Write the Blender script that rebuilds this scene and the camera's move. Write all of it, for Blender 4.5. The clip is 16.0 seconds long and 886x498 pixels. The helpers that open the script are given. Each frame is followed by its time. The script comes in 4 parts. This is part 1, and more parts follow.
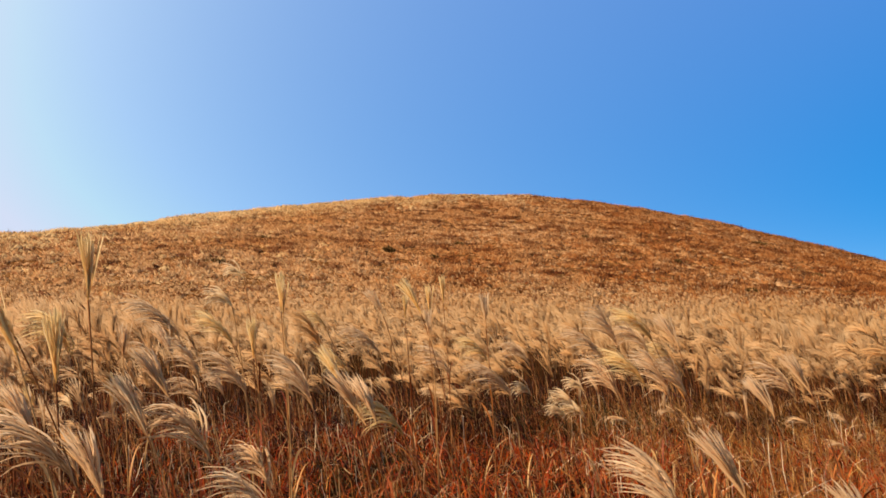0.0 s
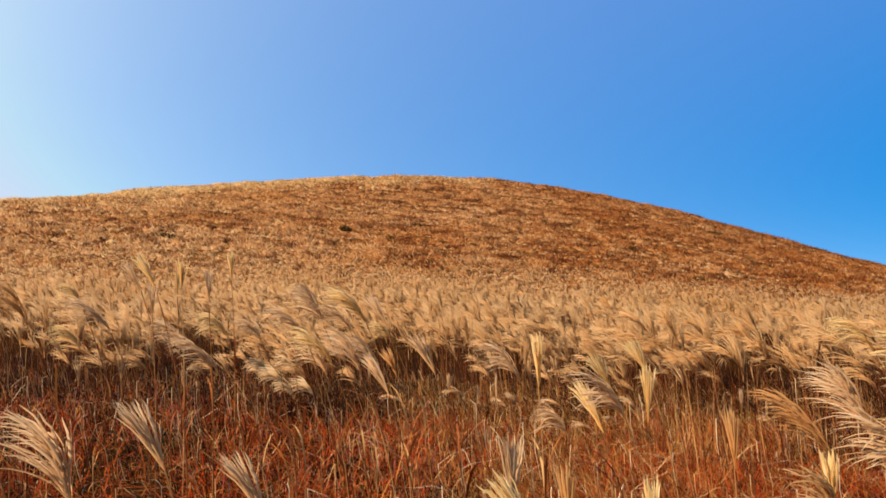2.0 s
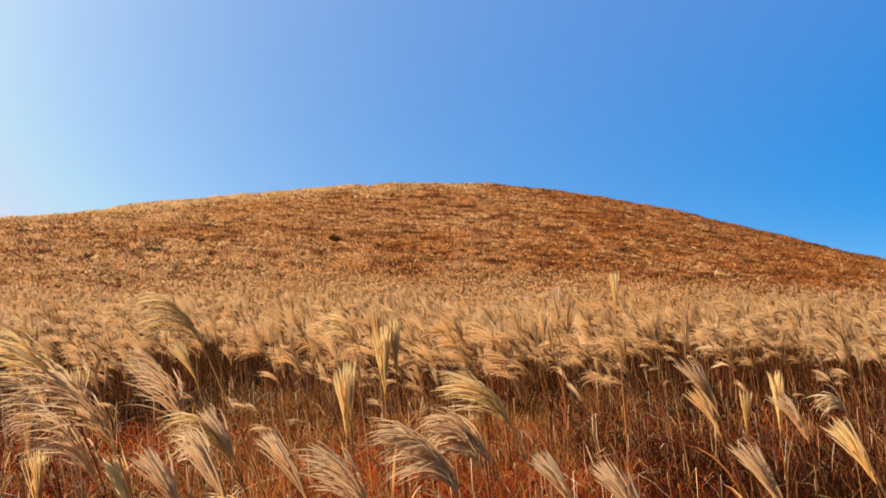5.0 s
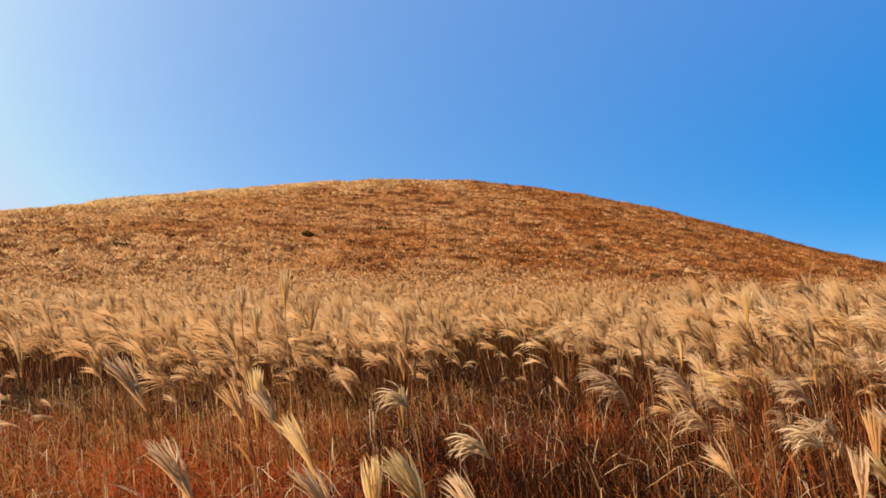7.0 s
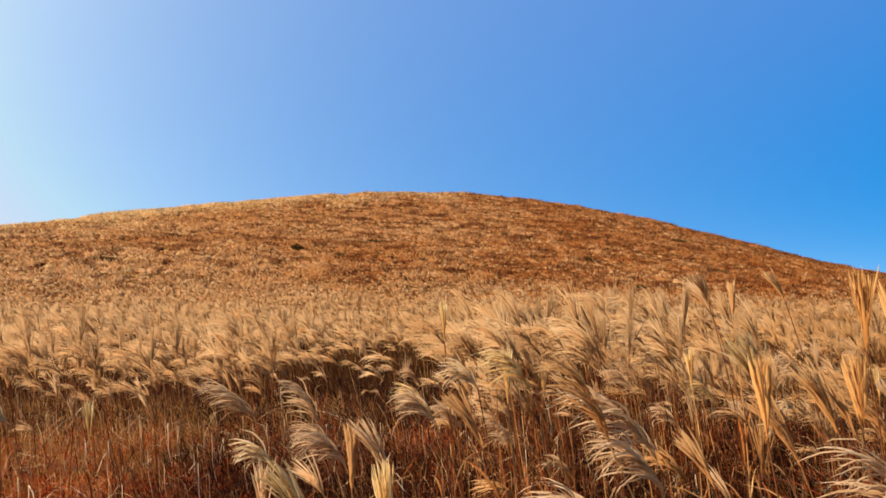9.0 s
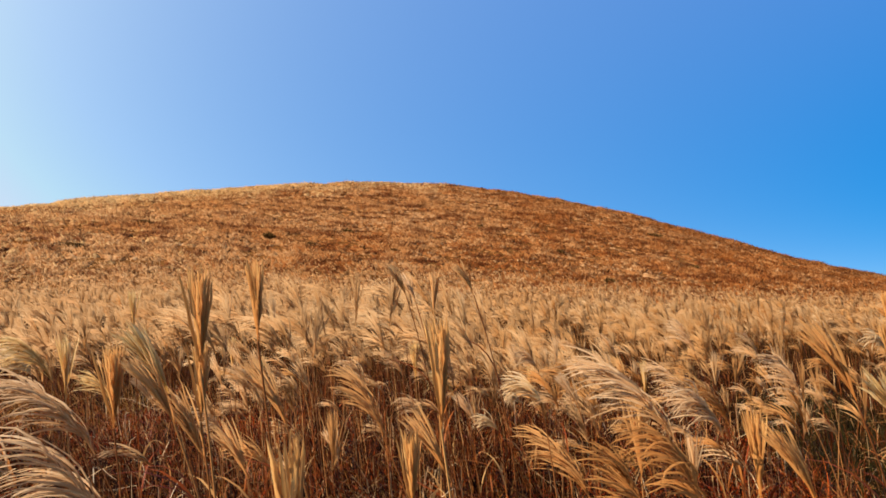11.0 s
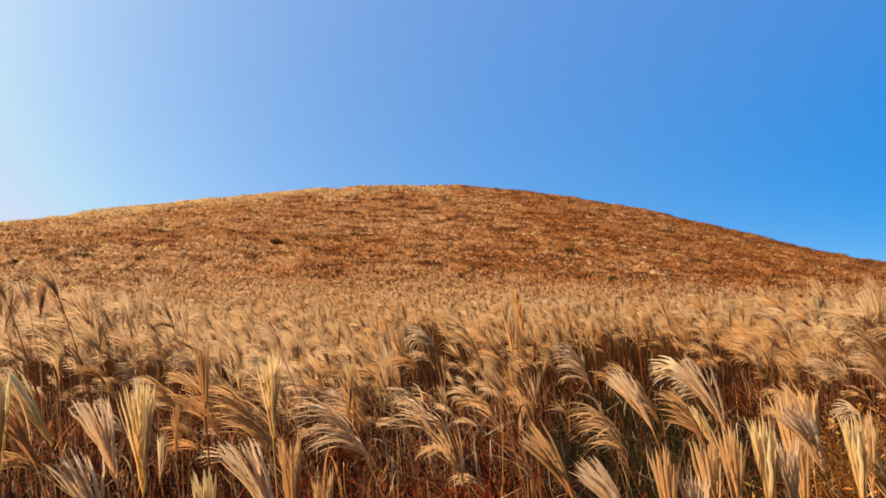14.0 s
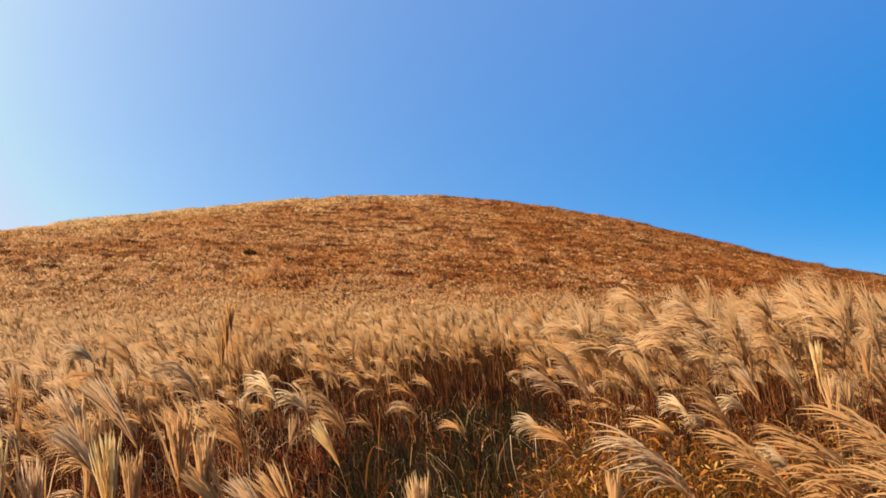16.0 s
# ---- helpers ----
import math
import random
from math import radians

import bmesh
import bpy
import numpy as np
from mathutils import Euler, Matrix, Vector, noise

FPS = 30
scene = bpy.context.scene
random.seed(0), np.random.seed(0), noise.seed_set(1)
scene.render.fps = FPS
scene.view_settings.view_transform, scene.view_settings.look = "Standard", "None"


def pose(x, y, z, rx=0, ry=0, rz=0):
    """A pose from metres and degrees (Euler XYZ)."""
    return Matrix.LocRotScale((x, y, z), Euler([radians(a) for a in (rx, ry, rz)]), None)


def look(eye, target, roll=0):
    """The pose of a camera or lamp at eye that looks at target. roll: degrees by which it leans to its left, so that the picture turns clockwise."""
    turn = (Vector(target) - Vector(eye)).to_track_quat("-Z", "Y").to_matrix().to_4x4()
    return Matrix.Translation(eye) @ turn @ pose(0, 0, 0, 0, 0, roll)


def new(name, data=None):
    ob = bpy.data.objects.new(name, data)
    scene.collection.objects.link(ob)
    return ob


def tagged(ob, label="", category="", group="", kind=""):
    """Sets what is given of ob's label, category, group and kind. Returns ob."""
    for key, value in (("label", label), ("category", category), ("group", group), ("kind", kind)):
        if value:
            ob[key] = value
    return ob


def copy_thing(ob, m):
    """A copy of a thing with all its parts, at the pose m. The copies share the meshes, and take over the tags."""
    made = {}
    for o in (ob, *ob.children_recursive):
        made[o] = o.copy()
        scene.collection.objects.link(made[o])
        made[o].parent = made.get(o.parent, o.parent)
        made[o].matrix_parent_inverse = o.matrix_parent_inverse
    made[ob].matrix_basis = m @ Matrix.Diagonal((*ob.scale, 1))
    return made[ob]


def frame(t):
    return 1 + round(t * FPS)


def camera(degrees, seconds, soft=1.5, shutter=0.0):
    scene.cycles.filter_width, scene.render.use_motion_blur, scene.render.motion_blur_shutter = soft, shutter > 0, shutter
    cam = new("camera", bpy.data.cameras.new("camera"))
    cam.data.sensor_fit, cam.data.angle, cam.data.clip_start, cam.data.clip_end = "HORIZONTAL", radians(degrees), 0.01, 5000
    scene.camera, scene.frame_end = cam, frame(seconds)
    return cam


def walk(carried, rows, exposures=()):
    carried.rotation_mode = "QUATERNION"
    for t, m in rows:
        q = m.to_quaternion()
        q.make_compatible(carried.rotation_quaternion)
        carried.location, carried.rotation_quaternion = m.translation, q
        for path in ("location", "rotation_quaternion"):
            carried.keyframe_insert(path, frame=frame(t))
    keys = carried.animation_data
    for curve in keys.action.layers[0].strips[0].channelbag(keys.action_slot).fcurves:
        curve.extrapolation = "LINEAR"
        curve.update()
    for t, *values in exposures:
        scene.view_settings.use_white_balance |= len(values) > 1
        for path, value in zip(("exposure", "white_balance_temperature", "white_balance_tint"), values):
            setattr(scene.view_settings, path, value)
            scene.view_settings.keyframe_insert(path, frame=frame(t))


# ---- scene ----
# ---- camera ----
cam = camera(64.12, 16.0, soft=1.65)
PATH = [
    (0.0, pose(0.000, 0, 1.7, 93.88, 0.05, 2.47)),
    (0.5, pose(0.419, 0, 1.7, 93.82, -0.34, 2.36)),
    (1.0, pose(0.831, 0, 1.7, 93.86, 0.93, 0.60)),
    (1.5, pose(1.242, 0, 1.7, 93.32, 0.42, 0.38)),
    (2.0, pose(1.654, 0, 1.7, 92.42, -1.37, -0.05)),
    (2.5, pose(2.071, 0, 1.7, 92.58, -0.70, -0.44)),
    (3.0, pose(2.490, 0, 1.7, 92.15, -0.84, -0.87)),
    (3.5, pose(2.917, 0, 1.7, 92.36, -0.77, -1.09)),
    (4.0, pose(3.358, 0, 1.7, 92.05, -0.13, 1.40)),
    (4.5, pose(3.813, 0, 1.7, 92.27, 0.28, 0.90)),
    (5.0, pose(4.283, 0, 1.7, 92.94, 0.16, 0.85)),
    (7.3, pose(6.500, 0, 1.7, 92.51, -0.08, -0.11)),
    (7.5, pose(6.691, 0, 1.7, 92.38, 0.05, 0.28)),
    (8.0, pose(7.160, 0, 1.7, 92.76, 0.60, 0.71)),
    (8.2, pose(7.344, 0, 1.7, 93.73, 0.99, 0.62)),
    (10.3, pose(9.236, 0, 1.7, 92.49, -1.36, -0.43)),
    (10.5, pose(9.411, 0, 1.7, 91.95, -0.20, -0.62)),
    (11.0, pose(9.857, 0, 1.7, 92.94, -0.57, -0.81)),
    (11.5, pose(10.309, 0, 1.7, 92.88, -1.42, -0.80)),
    (12.0, pose(10.758, 0, 1.7, 93.61, -1.13, -0.78)),
    (12.5, pose(11.208, 0, 1.7, 93.81, 0.05, 0.70)),
    (13.0, pose(11.652, 0, 1.7, 93.30, 0.20, 0.24)),
    (13.5, pose(12.092, 0, 1.7, 93.18, 0.62, 1.51)),
    (14.0, pose(12.542, 0, 1.7, 93.07, 0.72, 1.47)),
    (14.5, pose(12.994, 0, 1.7, 93.49, 0.29, 1.09)),
    (15.0, pose(13.451, 0, 1.7, 93.18, 0.62, 0.88)),
    (15.5, pose(13.913, 0, 1.7, 93.21, 1.00, -0.34)),
    (16.0, pose(14.376, 0, 1.7, 93.87, 0.87, 0.55)),
]
walk(cam, PATH)

# ---- sky and sun ----
SUN_AZ, SUN_EL = -100.0, 40.0      # degrees from straight ahead (minus: to the left), above the horizon
world = bpy.data.worlds.new("sky")
scene.world = world
world.use_nodes = True
wn = world.node_tree
sky = wn.nodes.new("ShaderNodeTexSky")
sky.sky_type = "NISHITA"
sky.sun_disc = False
sky.sun_elevation, sky.sun_rotation = radians(SUN_EL), radians(SUN_AZ)
sky.altitude, sky.air_density, sky.dust_density, sky.ozone_density = 800, 0.65, 3.0, 2.2
# mountain air: the haze that gathers at the horizon lies below the field, so the sky is read a little higher up
way = wn.nodes.new("ShaderNodeTexCoord")
lift_up = wn.nodes.new("ShaderNodeMapping")
lift_up.inputs["Location"].default_value, lift_up.inputs["Scale"].default_value = (0, 0, 0.13), (1, 1, 0.9)
wn.links.new(way.outputs["Generated"], lift_up.inputs[0])
wn.links.new(lift_up.outputs[0], sky.inputs["Vector"])
# a deep, clear autumn blue away from the sun, paler towards it
sky_mix = wn.nodes.new("ShaderNodeCombineXYZ")
for i, (weights, lift) in enumerate((((11.8, -7.5, 0.0), 0.70), ((10.2, -6.17, 0.0), 1.03), ((4.49, -2.44, 0.0), 2.40))):
    dot, add = wn.nodes.new("ShaderNodeVectorMath"), wn.nodes.new("ShaderNodeMath")
    dot.operation, add.operation = "DOT_PRODUCT", "ADD"
    dot.inputs[1].default_value, add.inputs[1].default_value = weights, lift
    wn.links.new(sky.outputs[0], dot.inputs[0])
    wn.links.new(dot.outputs["Value"], add.inputs[0])
    wn.links.new(add.outputs[0], sky_mix.inputs[i])
floor_0 = wn.nodes.new("ShaderNodeVectorMath")
floor_0.operation = "MAXIMUM"
wn.links.new(sky_mix.outputs[0], floor_0.inputs[0])
# the glare round the sun stays within what a hazy sky gives
roof = wn.nodes.new("ShaderNodeVectorMath")
roof.operation = "MINIMUM"
roof.inputs[1].default_value = (2.5, 2.8, 3.5)
wn.links.new(floor_0.outputs[0], roof.inputs[0])
wn.links.new(roof.outputs[0], wn.nodes["Background"].inputs[0])
wn.nodes["Background"].inputs[1].default_value = 0.097
sun = new("sun", bpy.data.lights.new("sun", "SUN"))
sun.data.energy, sun.data.angle, sun.data.color = 3.5, radians(0.55), (1.0, 0.885, 0.82)
to_sun = Vector((math.sin(radians(SUN_AZ)) * math.cos(radians(SUN_EL)), math.cos(radians(SUN_AZ)) * math.cos(radians(SUN_EL)), math.sin(radians(SUN_EL))))
sun.matrix_world = look(to_sun * 300, (0, 0, 0))
scene.view_settings.exposure = 1.45

rng = np.random.default_rng(7)


# ---- materials ----
def material(name, stops, rough=0.7, through_light=0.0, by="island", patch=None, patch_scale=0.1, grain=0.0, gloss=0.3, foot=None):
    """A procedural surface: a colour ramp read by a random value, tinted in patches, with light passing through thin blades."""
    m = bpy.data.materials.new(name)
    m.use_nodes = True
    t = m.node_tree
    n, l = t.nodes, t.links
    n.clear()
    out = n.new("ShaderNodeOutputMaterial")
    ramp = n.new("ShaderNodeValToRGB")
    el = ramp.color_ramp.elements
    while len(el) < len(stops):
        el.new(0.5)
    for e, (p, c) in zip(el, stops):
        e.position, e.color = p, (*c, 1)
    if by == "island":
        src = n.new("ShaderNodeNewGeometry").outputs["Random Per Island"]
    elif by == "object":
        src = n.new("ShaderNodeObjectInfo").outputs["Random"]
    else:
        co = n.new("ShaderNodeNewGeometry")
        nz = n.new("ShaderNodeTexNoise")
        nz.inputs["Scale"].default_value, nz.inputs["Detail"].default_value = by, 6
        l.new(co.outputs["Position"], nz.inputs["Vector"])
        src = nz.outputs["Fac"]
    l.new(src, ramp.inputs[0])
    col = ramp.outputs[0]
    if patch:
        co = n.new("ShaderNodeNewGeometry")
        nz = n.new("ShaderNodeTexNoise")
        nz.inputs["Scale"].default_value, nz.inputs["Detail"].default_value = patch_scale, 4
        st = n.new("ShaderNodeMapRange")
        st.inputs["From Min"].default_value, st.inputs["From Max"].default_value = 0.38, 0.66
        mix = n.new("ShaderNodeMix")
        mix.data_type, mix.blend_type = "RGBA", "MULTIPLY"
        l.new(co.outputs["Position"], nz.inputs["Vector"])
        l.new(nz.outputs["Fac"], st.inputs["Value"])
        l.new(st.outputs[0], mix.inputs["Factor"])
        l.new(col, mix.inputs["A"])
        mix.inputs["B"].default_value = (*patch, 1)
        col = mix.outputs["Result"]
    if foot:
        along = n.new("ShaderNodeAttribute")
        along.attribute_name = "along"
        tint = n.new("ShaderNodeMix")
        tint.data_type, tint.blend_type = "RGBA", "MIX"
        tint.inputs["A"].default_value, tint.inputs["B"].default_value = (*foot, 1), (1, 1, 1, 1)
        mul = n.new("ShaderNodeMix")
        mul.data_type, mul.blend_type = "RGBA", "MULTIPLY"
        mul.inputs["Factor"].default_value = 1.0
        l.new(along.outputs["Fac"], tint.inputs["Factor"])
        l.new(col, mul.inputs["A"])
        l.new(tint.outputs["Result"], mul.inputs["B"])
        col = mul.outputs["Result"]
    p = n.new("ShaderNodeBsdfPrincipled")
    p.inputs["Roughness"].default_value = rough
    p.inputs["Specular IOR Level"].default_value = gloss
    l.new(col, p.inputs["Base Color"])
    shader = p.outputs[0]
    if grain:
        co = n.new("ShaderNodeNewGeometry")
        nz = n.new("ShaderNodeTexNoise")
        nz.inputs["Scale"].default_value, nz.inputs["Detail"].default_value = 9.0, 8
        bump = n.new("ShaderNodeBump")
        bump.inputs["Strength"].default_value, bump.inputs["Distance"].default_value = grain, 0.1
        l.new(co.outputs["Position"], nz.inputs["Vector"])
        l.new(nz.outputs["Fac"], bump.inputs["Height"])
        l.new(bump.outputs[0], p.inputs["Normal"])
    if through_light:
        tr = n.new("ShaderNodeBsdfTranslucent")
        l.new(col, tr.inputs[0])
        mx = n.new("ShaderNodeMixShader")
        mx.inputs[0].default_value = through_light
        l.new(shader, mx.inputs[1])
        l.new(tr.outputs[0], mx.inputs[2])
        shader = mx.outputs[0]
    l.new(shader, out.inputs[0])
    return m


M_GROUND = material("dry_soil_and_litter", [(0.3, (0.065, 0.026, 0.007)), (0.5, (0.145, 0.060, 0.016)), (0.7, (0.23, 0.105, 0.030))], 0.95, by=1.7, patch=(0.75, 0.6, 0.5), patch_scale=0.12, grain=0.6, gloss=0.0)
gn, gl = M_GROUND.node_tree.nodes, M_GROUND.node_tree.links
# soil near the path nearly black: shade under the plumes put into its colour
where, split, onto, shade_mix = gn.new("ShaderNodeNewGeometry"), gn.new("ShaderNodeSeparateXYZ"), gn.new("ShaderNodeMapRange"), gn.new("ShaderNodeMix")
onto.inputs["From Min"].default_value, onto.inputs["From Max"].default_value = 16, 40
shade_mix.data_type, shade_mix.blend_type = "RGBA", "MIX"
shade_mix.inputs["A"].default_value = (0.028, 0.011, 0.003, 1)
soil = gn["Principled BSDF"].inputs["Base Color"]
gl.new(soil.links[0].from_socket, shade_mix.inputs["B"])
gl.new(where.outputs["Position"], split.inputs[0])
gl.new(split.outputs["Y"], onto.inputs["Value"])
gl.new(onto.outputs[0], shade_mix.inputs["Factor"])
gl.new(shade_mix.outputs["Result"], soil)
M_PLUME = material("silky_straw_plume", [(0.0, (0.56, 0.335, 0.150)), (0.5, (0.63, 0.410, 0.200)), (1.0, (0.70, 0.500, 0.275))], 0.5, 0.50, gloss=0.05, foot=(0.92, 0.72, 0.48))
M_GOLD = material("golden_plume", [(0.0, (0.64, 0.40, 0.135)), (0.5, (0.71, 0.49, 0.19)), (1.0, (0.79, 0.59, 0.28))], 0.5, 0.50, gloss=0.05, foot=(0.92, 0.68, 0.36))
M_RUST = material("rust_plume", [(0.0, (0.52, 0.235, 0.055)), (1.0, (0.68, 0.38, 0.12))], 0.55, 0.42, gloss=0.1, foot=(0.80, 0.62, 0.42))
M_PALE = material("bleached_plume", [(0.0, (0.66, 0.44, 0.20)), (1.0, (0.78, 0.59, 0.33))], 0.55, 0.50, gloss=0.05, foot=(0.92, 0.82, 0.62))
M_STEM = material("dry_culm", [(0.0, (0.12, 0.0372, 0.0109)), (0.6, (0.27, 0.0977, 0.025)), (1.0, (0.46, 0.233, 0.0702))], 0.5, by="object", gloss=0.06)
M_LEAF = material("dry_leaf_blade", [(0.0, (0.13, 0.0205, 0.00468)), (0.45, (0.26, 0.0577, 0.0109)), (0.8, (0.4, 0.144, 0.0281)), (1.0, (0.55, 0.335, 0.117))], 0.5, 0.3, by="object", gloss=0.06)
# mostly near-black: shade between the stalks is put into the blade colour
M_UNDER = material("dry_blades_with_shade", [(0.0, (0.008, 0.003, 0.001)), (0.60, (0.026, 0.007, 0.0017)), (0.84, (0.12, 0.028, 0.005)), (0.95, (0.36, 0.135, 0.033)), (1.0, (0.64, 0.42, 0.19))], 0.5, 0.25, patch=(0.7, 0.6, 0.45), patch_scale=0.9, gloss=0.06)
# near-black low end paints the shade between the red blades
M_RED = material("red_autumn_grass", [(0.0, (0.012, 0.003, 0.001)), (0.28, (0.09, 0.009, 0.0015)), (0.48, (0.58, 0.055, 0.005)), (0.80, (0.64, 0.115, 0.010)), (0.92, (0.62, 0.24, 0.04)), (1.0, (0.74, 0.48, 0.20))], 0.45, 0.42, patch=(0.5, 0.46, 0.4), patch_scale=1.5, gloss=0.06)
# green darkened almost to black, the shade of the gaps painted into it
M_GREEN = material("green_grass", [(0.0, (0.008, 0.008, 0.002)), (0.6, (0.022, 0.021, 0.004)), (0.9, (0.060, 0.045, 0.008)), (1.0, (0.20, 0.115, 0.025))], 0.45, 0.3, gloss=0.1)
M_WEED = material("yellow_weed_leaves", [(0.0, (0.030, 0.022, 0.004)), (0.25, (0.075, 0.040, 0.006)), (0.55, (0.23, 0.070, 0.008)), (0.82, (0.44, 0.140, 0.014)), (1.0, (0.56, 0.32, 0.06))], 0.5, 0.35, gloss=0.2)
M_STRAW = material("golden_straw", [(0.0, (0.16, 0.0465, 0.00624)), (0.5, (0.42, 0.167, 0.0265)), (0.85, (0.58, 0.298, 0.0663)), (1.0, (0.7, 0.437, 0.14))], 0.42, 0.35, gloss=0.12)
M_FIELD = material("far_straw_plumes", [(0.3, (0.508, 0.296, 0.116)), (0.5, (0.607, 0.389, 0.177)), (0.7, (0.706, 0.499, 0.260))], 0.6, 0.46, by=2.6, patch=(0.92, 0.80, 0.64), patch_scale=0.16, gloss=0.08, foot=(0.88, 0.70, 0.50))
M_TAWNY = material("tawny_plumes", [(0.3, (0.483, 0.246, 0.081)), (0.5, (0.576, 0.329, 0.123)), (0.7, (0.689, 0.442, 0.190))], 0.6, 0.46, by=2.6, patch=(0.9, 0.76, 0.58), patch_scale=0.3, gloss=0.05, foot=(0.90, 0.72, 0.52))


def slope_material(name, ramp_stops, dark, reach):
    """Dry hill grass: clump by clump from the ramp, crossed by long darker drifts that follow the contour, shade under
    the tussocks painted in, in wide pale and rusty regions.
    """
    m = material(name, ramp_stops, 0.75, 0.42, by=1.3, gloss=0.05)
    n, l = m.node_tree.nodes, m.node_tree.links
    n["Noise Texture"].inputs["Detail"].default_value = 2
    p = n["Principled BSDF"]
    col = p.inputs["Base Color"].links[0].from_socket
    geo = n.new("ShaderNodeNewGeometry")
    for scale, (lo, hi), tone, detail in (((0.24, 0.50, 0.50), reach, dark, 5), ((0.05, 0.07, 0.07), (0.42, 0.64), (0.86, 0.72, 0.56), 2), ((0.55, 0.75, 0.75), (0.52, 0.72), (0.62, 0.54, 0.44), 3)):
        mp, nz, rg, mix = n.new("ShaderNodeMapping"), n.new("ShaderNodeTexNoise"), n.new("ShaderNodeMapRange"), n.new("ShaderNodeMix")
        mp.inputs["Scale"].default_value = scale
        nz.inputs["Scale"].default_value, nz.inputs["Detail"].default_value, nz.inputs["Roughness"].default_value = 1.0, detail, 0.62
        rg.inputs["From Min"].default_value, rg.inputs["From Max"].default_value = lo, hi
        mix.data_type, mix.blend_type = "RGBA", "MULTIPLY"
        mix.inputs["B"].default_value = (*tone, 1)
        l.new(geo.outputs["Position"], mp.inputs[0])
        l.new(mp.outputs[0], nz.inputs["Vector"])
        l.new(nz.outputs["Fac"], rg.inputs["Value"])
        l.new(rg.outputs[0], mix.inputs["Factor"])
        l.new(col, mix.inputs["A"])
        col = mix.outputs["Result"]
    l.new(col, p.inputs["Base Color"])
    for node in n:
        if node.type == "BSDF_TRANSLUCENT":
            l.new(col, node.inputs[0])
    return m


M_HILL = slope_material("tan_tussocks", [(0.30, (0.333, 0.141, 0.042)), (0.45, (0.444, 0.208, 0.068)), (0.56, (0.524, 0.273, 0.101)), (0.68, (0.605, 0.352, 0.152))], (0.38, 0.27, 0.21), (0.50, 0.58))
# crest grass with the backlight on the rim painted into its tone
M_CREST = slope_material("rim_lit_crest_grass", [(0.30, (0.530, 0.302, 0.106)), (0.50, (0.615, 0.382, 0.148)), (0.68, (0.689, 0.456, 0.196))], (0.72, 0.60, 0.48), (0.54, 0.70))
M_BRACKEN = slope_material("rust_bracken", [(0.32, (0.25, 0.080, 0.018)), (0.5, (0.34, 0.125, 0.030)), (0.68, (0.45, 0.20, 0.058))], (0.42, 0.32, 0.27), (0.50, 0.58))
M_LOOSE = material("loose_straw", [(0.0, (0.2, 0.0279, 0.00468)), (0.35, (0.38, 0.0791, 0.0109)), (0.65, (0.5, 0.195, 0.0429)), (0.85, (0.62, 0.353, 0.117)), (1.0, (0.76, 0.539, 0.265))], 0.42, 0.3, patch=(0.8, 0.7, 0.55), patch_scale=0.9, gloss=0.12)
M_CULM = material("brown_culm", [(0.0, (0.05, 0.011, 0.003)), (0.4, (0.16, 0.036, 0.006)), (0.75, (0.34, 0.105, 0.022)), (1.0, (0.60, 0.33, 0.11))], 0.45, 0.2, patch=(0.7, 0.6, 0.5), patch_scale=0.9, gloss=0.2)
# bleached straw, its palest tones also painting glints of the sun
M_BLEACHED = material("bleached_straw", [(0.0, (0.40, 0.16, 0.035)), (0.5, (0.60, 0.35, 0.12)), (1.0, (0.80, 0.60, 0.34))], 0.42, 0.3, gloss=0.12)
M_BUSH = material("dark_bush_leaves", [(0.0, (0.06, 0.0298, 0.0078)), (0.7, (0.14, 0.0698, 0.0156)), (1.0, (0.26, 0.13, 0.0312))], 0.6, 0.2, gloss=0.06)


# ---- mesh helpers ----
def tri_mesh(name, verts, tris, normals=None, along=None):
    """A mesh of triangles. normals: rounded ones, one a vertex, for soft tufts; along: 0 at the foot of a strand, 1 at its tip."""
    me = bpy.data.meshes.new(name)
    verts, tris = np.asarray(verts, np.float32), np.array(tris, np.int32)
    if normals is not None:
        a, b, c = verts[tris[:, 0]], verts[tris[:, 1]], verts[tris[:, 2]]
        back = np.cross(b - a, c - a)[:, 1] > 0
        tris[back] = tris[back][:, ::-1]
    me.vertices.add(len(verts))
    me.vertices.foreach_set("co", verts.ravel())
    me.loops.add(tris.size)
    me.loops.foreach_set("vertex_index", tris.ravel())
    me.polygons.add(len(tris))
    me.polygons.foreach_set("loop_start", np.arange(0, tris.size, 3, dtype=np.int32))
    me.update(calc_edges=True)
    if along is not None:
        me.attributes.new("along", "FLOAT", "POINT").data.foreach_set("value", np.asarray(along, np.float32))
    if normals is not None:
        me.normals_split_custom_set_from_vertices(np.asarray(normals, np.float32))
    return me


def ribbons(paths, widths, sides):
    """Tapering strips that end in a point. paths (n, k, 3), widths (n, k - 1) or (k - 1), sides (n, 3) or (n, k, 3)."""
    n, k, _ = paths.shape
    widths = np.broadcast_to(widths, (n, k - 1))
    if sides.ndim == 2:
        sides = np.repeat(sides[:, None, :], k, 1)
    half = sides[:, :k - 1] * widths[..., None] * 0.5
    v = np.empty((n, 2 * k - 1, 3))
    v[:, 0:2 * k - 2:2] = paths[:, :k - 1] - half
    v[:, 1:2 * k - 2:2] = paths[:, :k - 1] + half
    v[:, -1] = paths[:, -1]
    one = []
    for i in range(k - 2):
        a = 2 * i
        one += [(a, a + 1, a + 3), (a, a + 3, a + 2)]
    a = 2 * (k - 2)
    one.append((a, a + 1, a + 2))
    t = np.array(one)[None] + (np.arange(n) * (2 * k - 1))[:, None, None]
    return v.reshape(-1, 3), t.reshape(-1, 3)


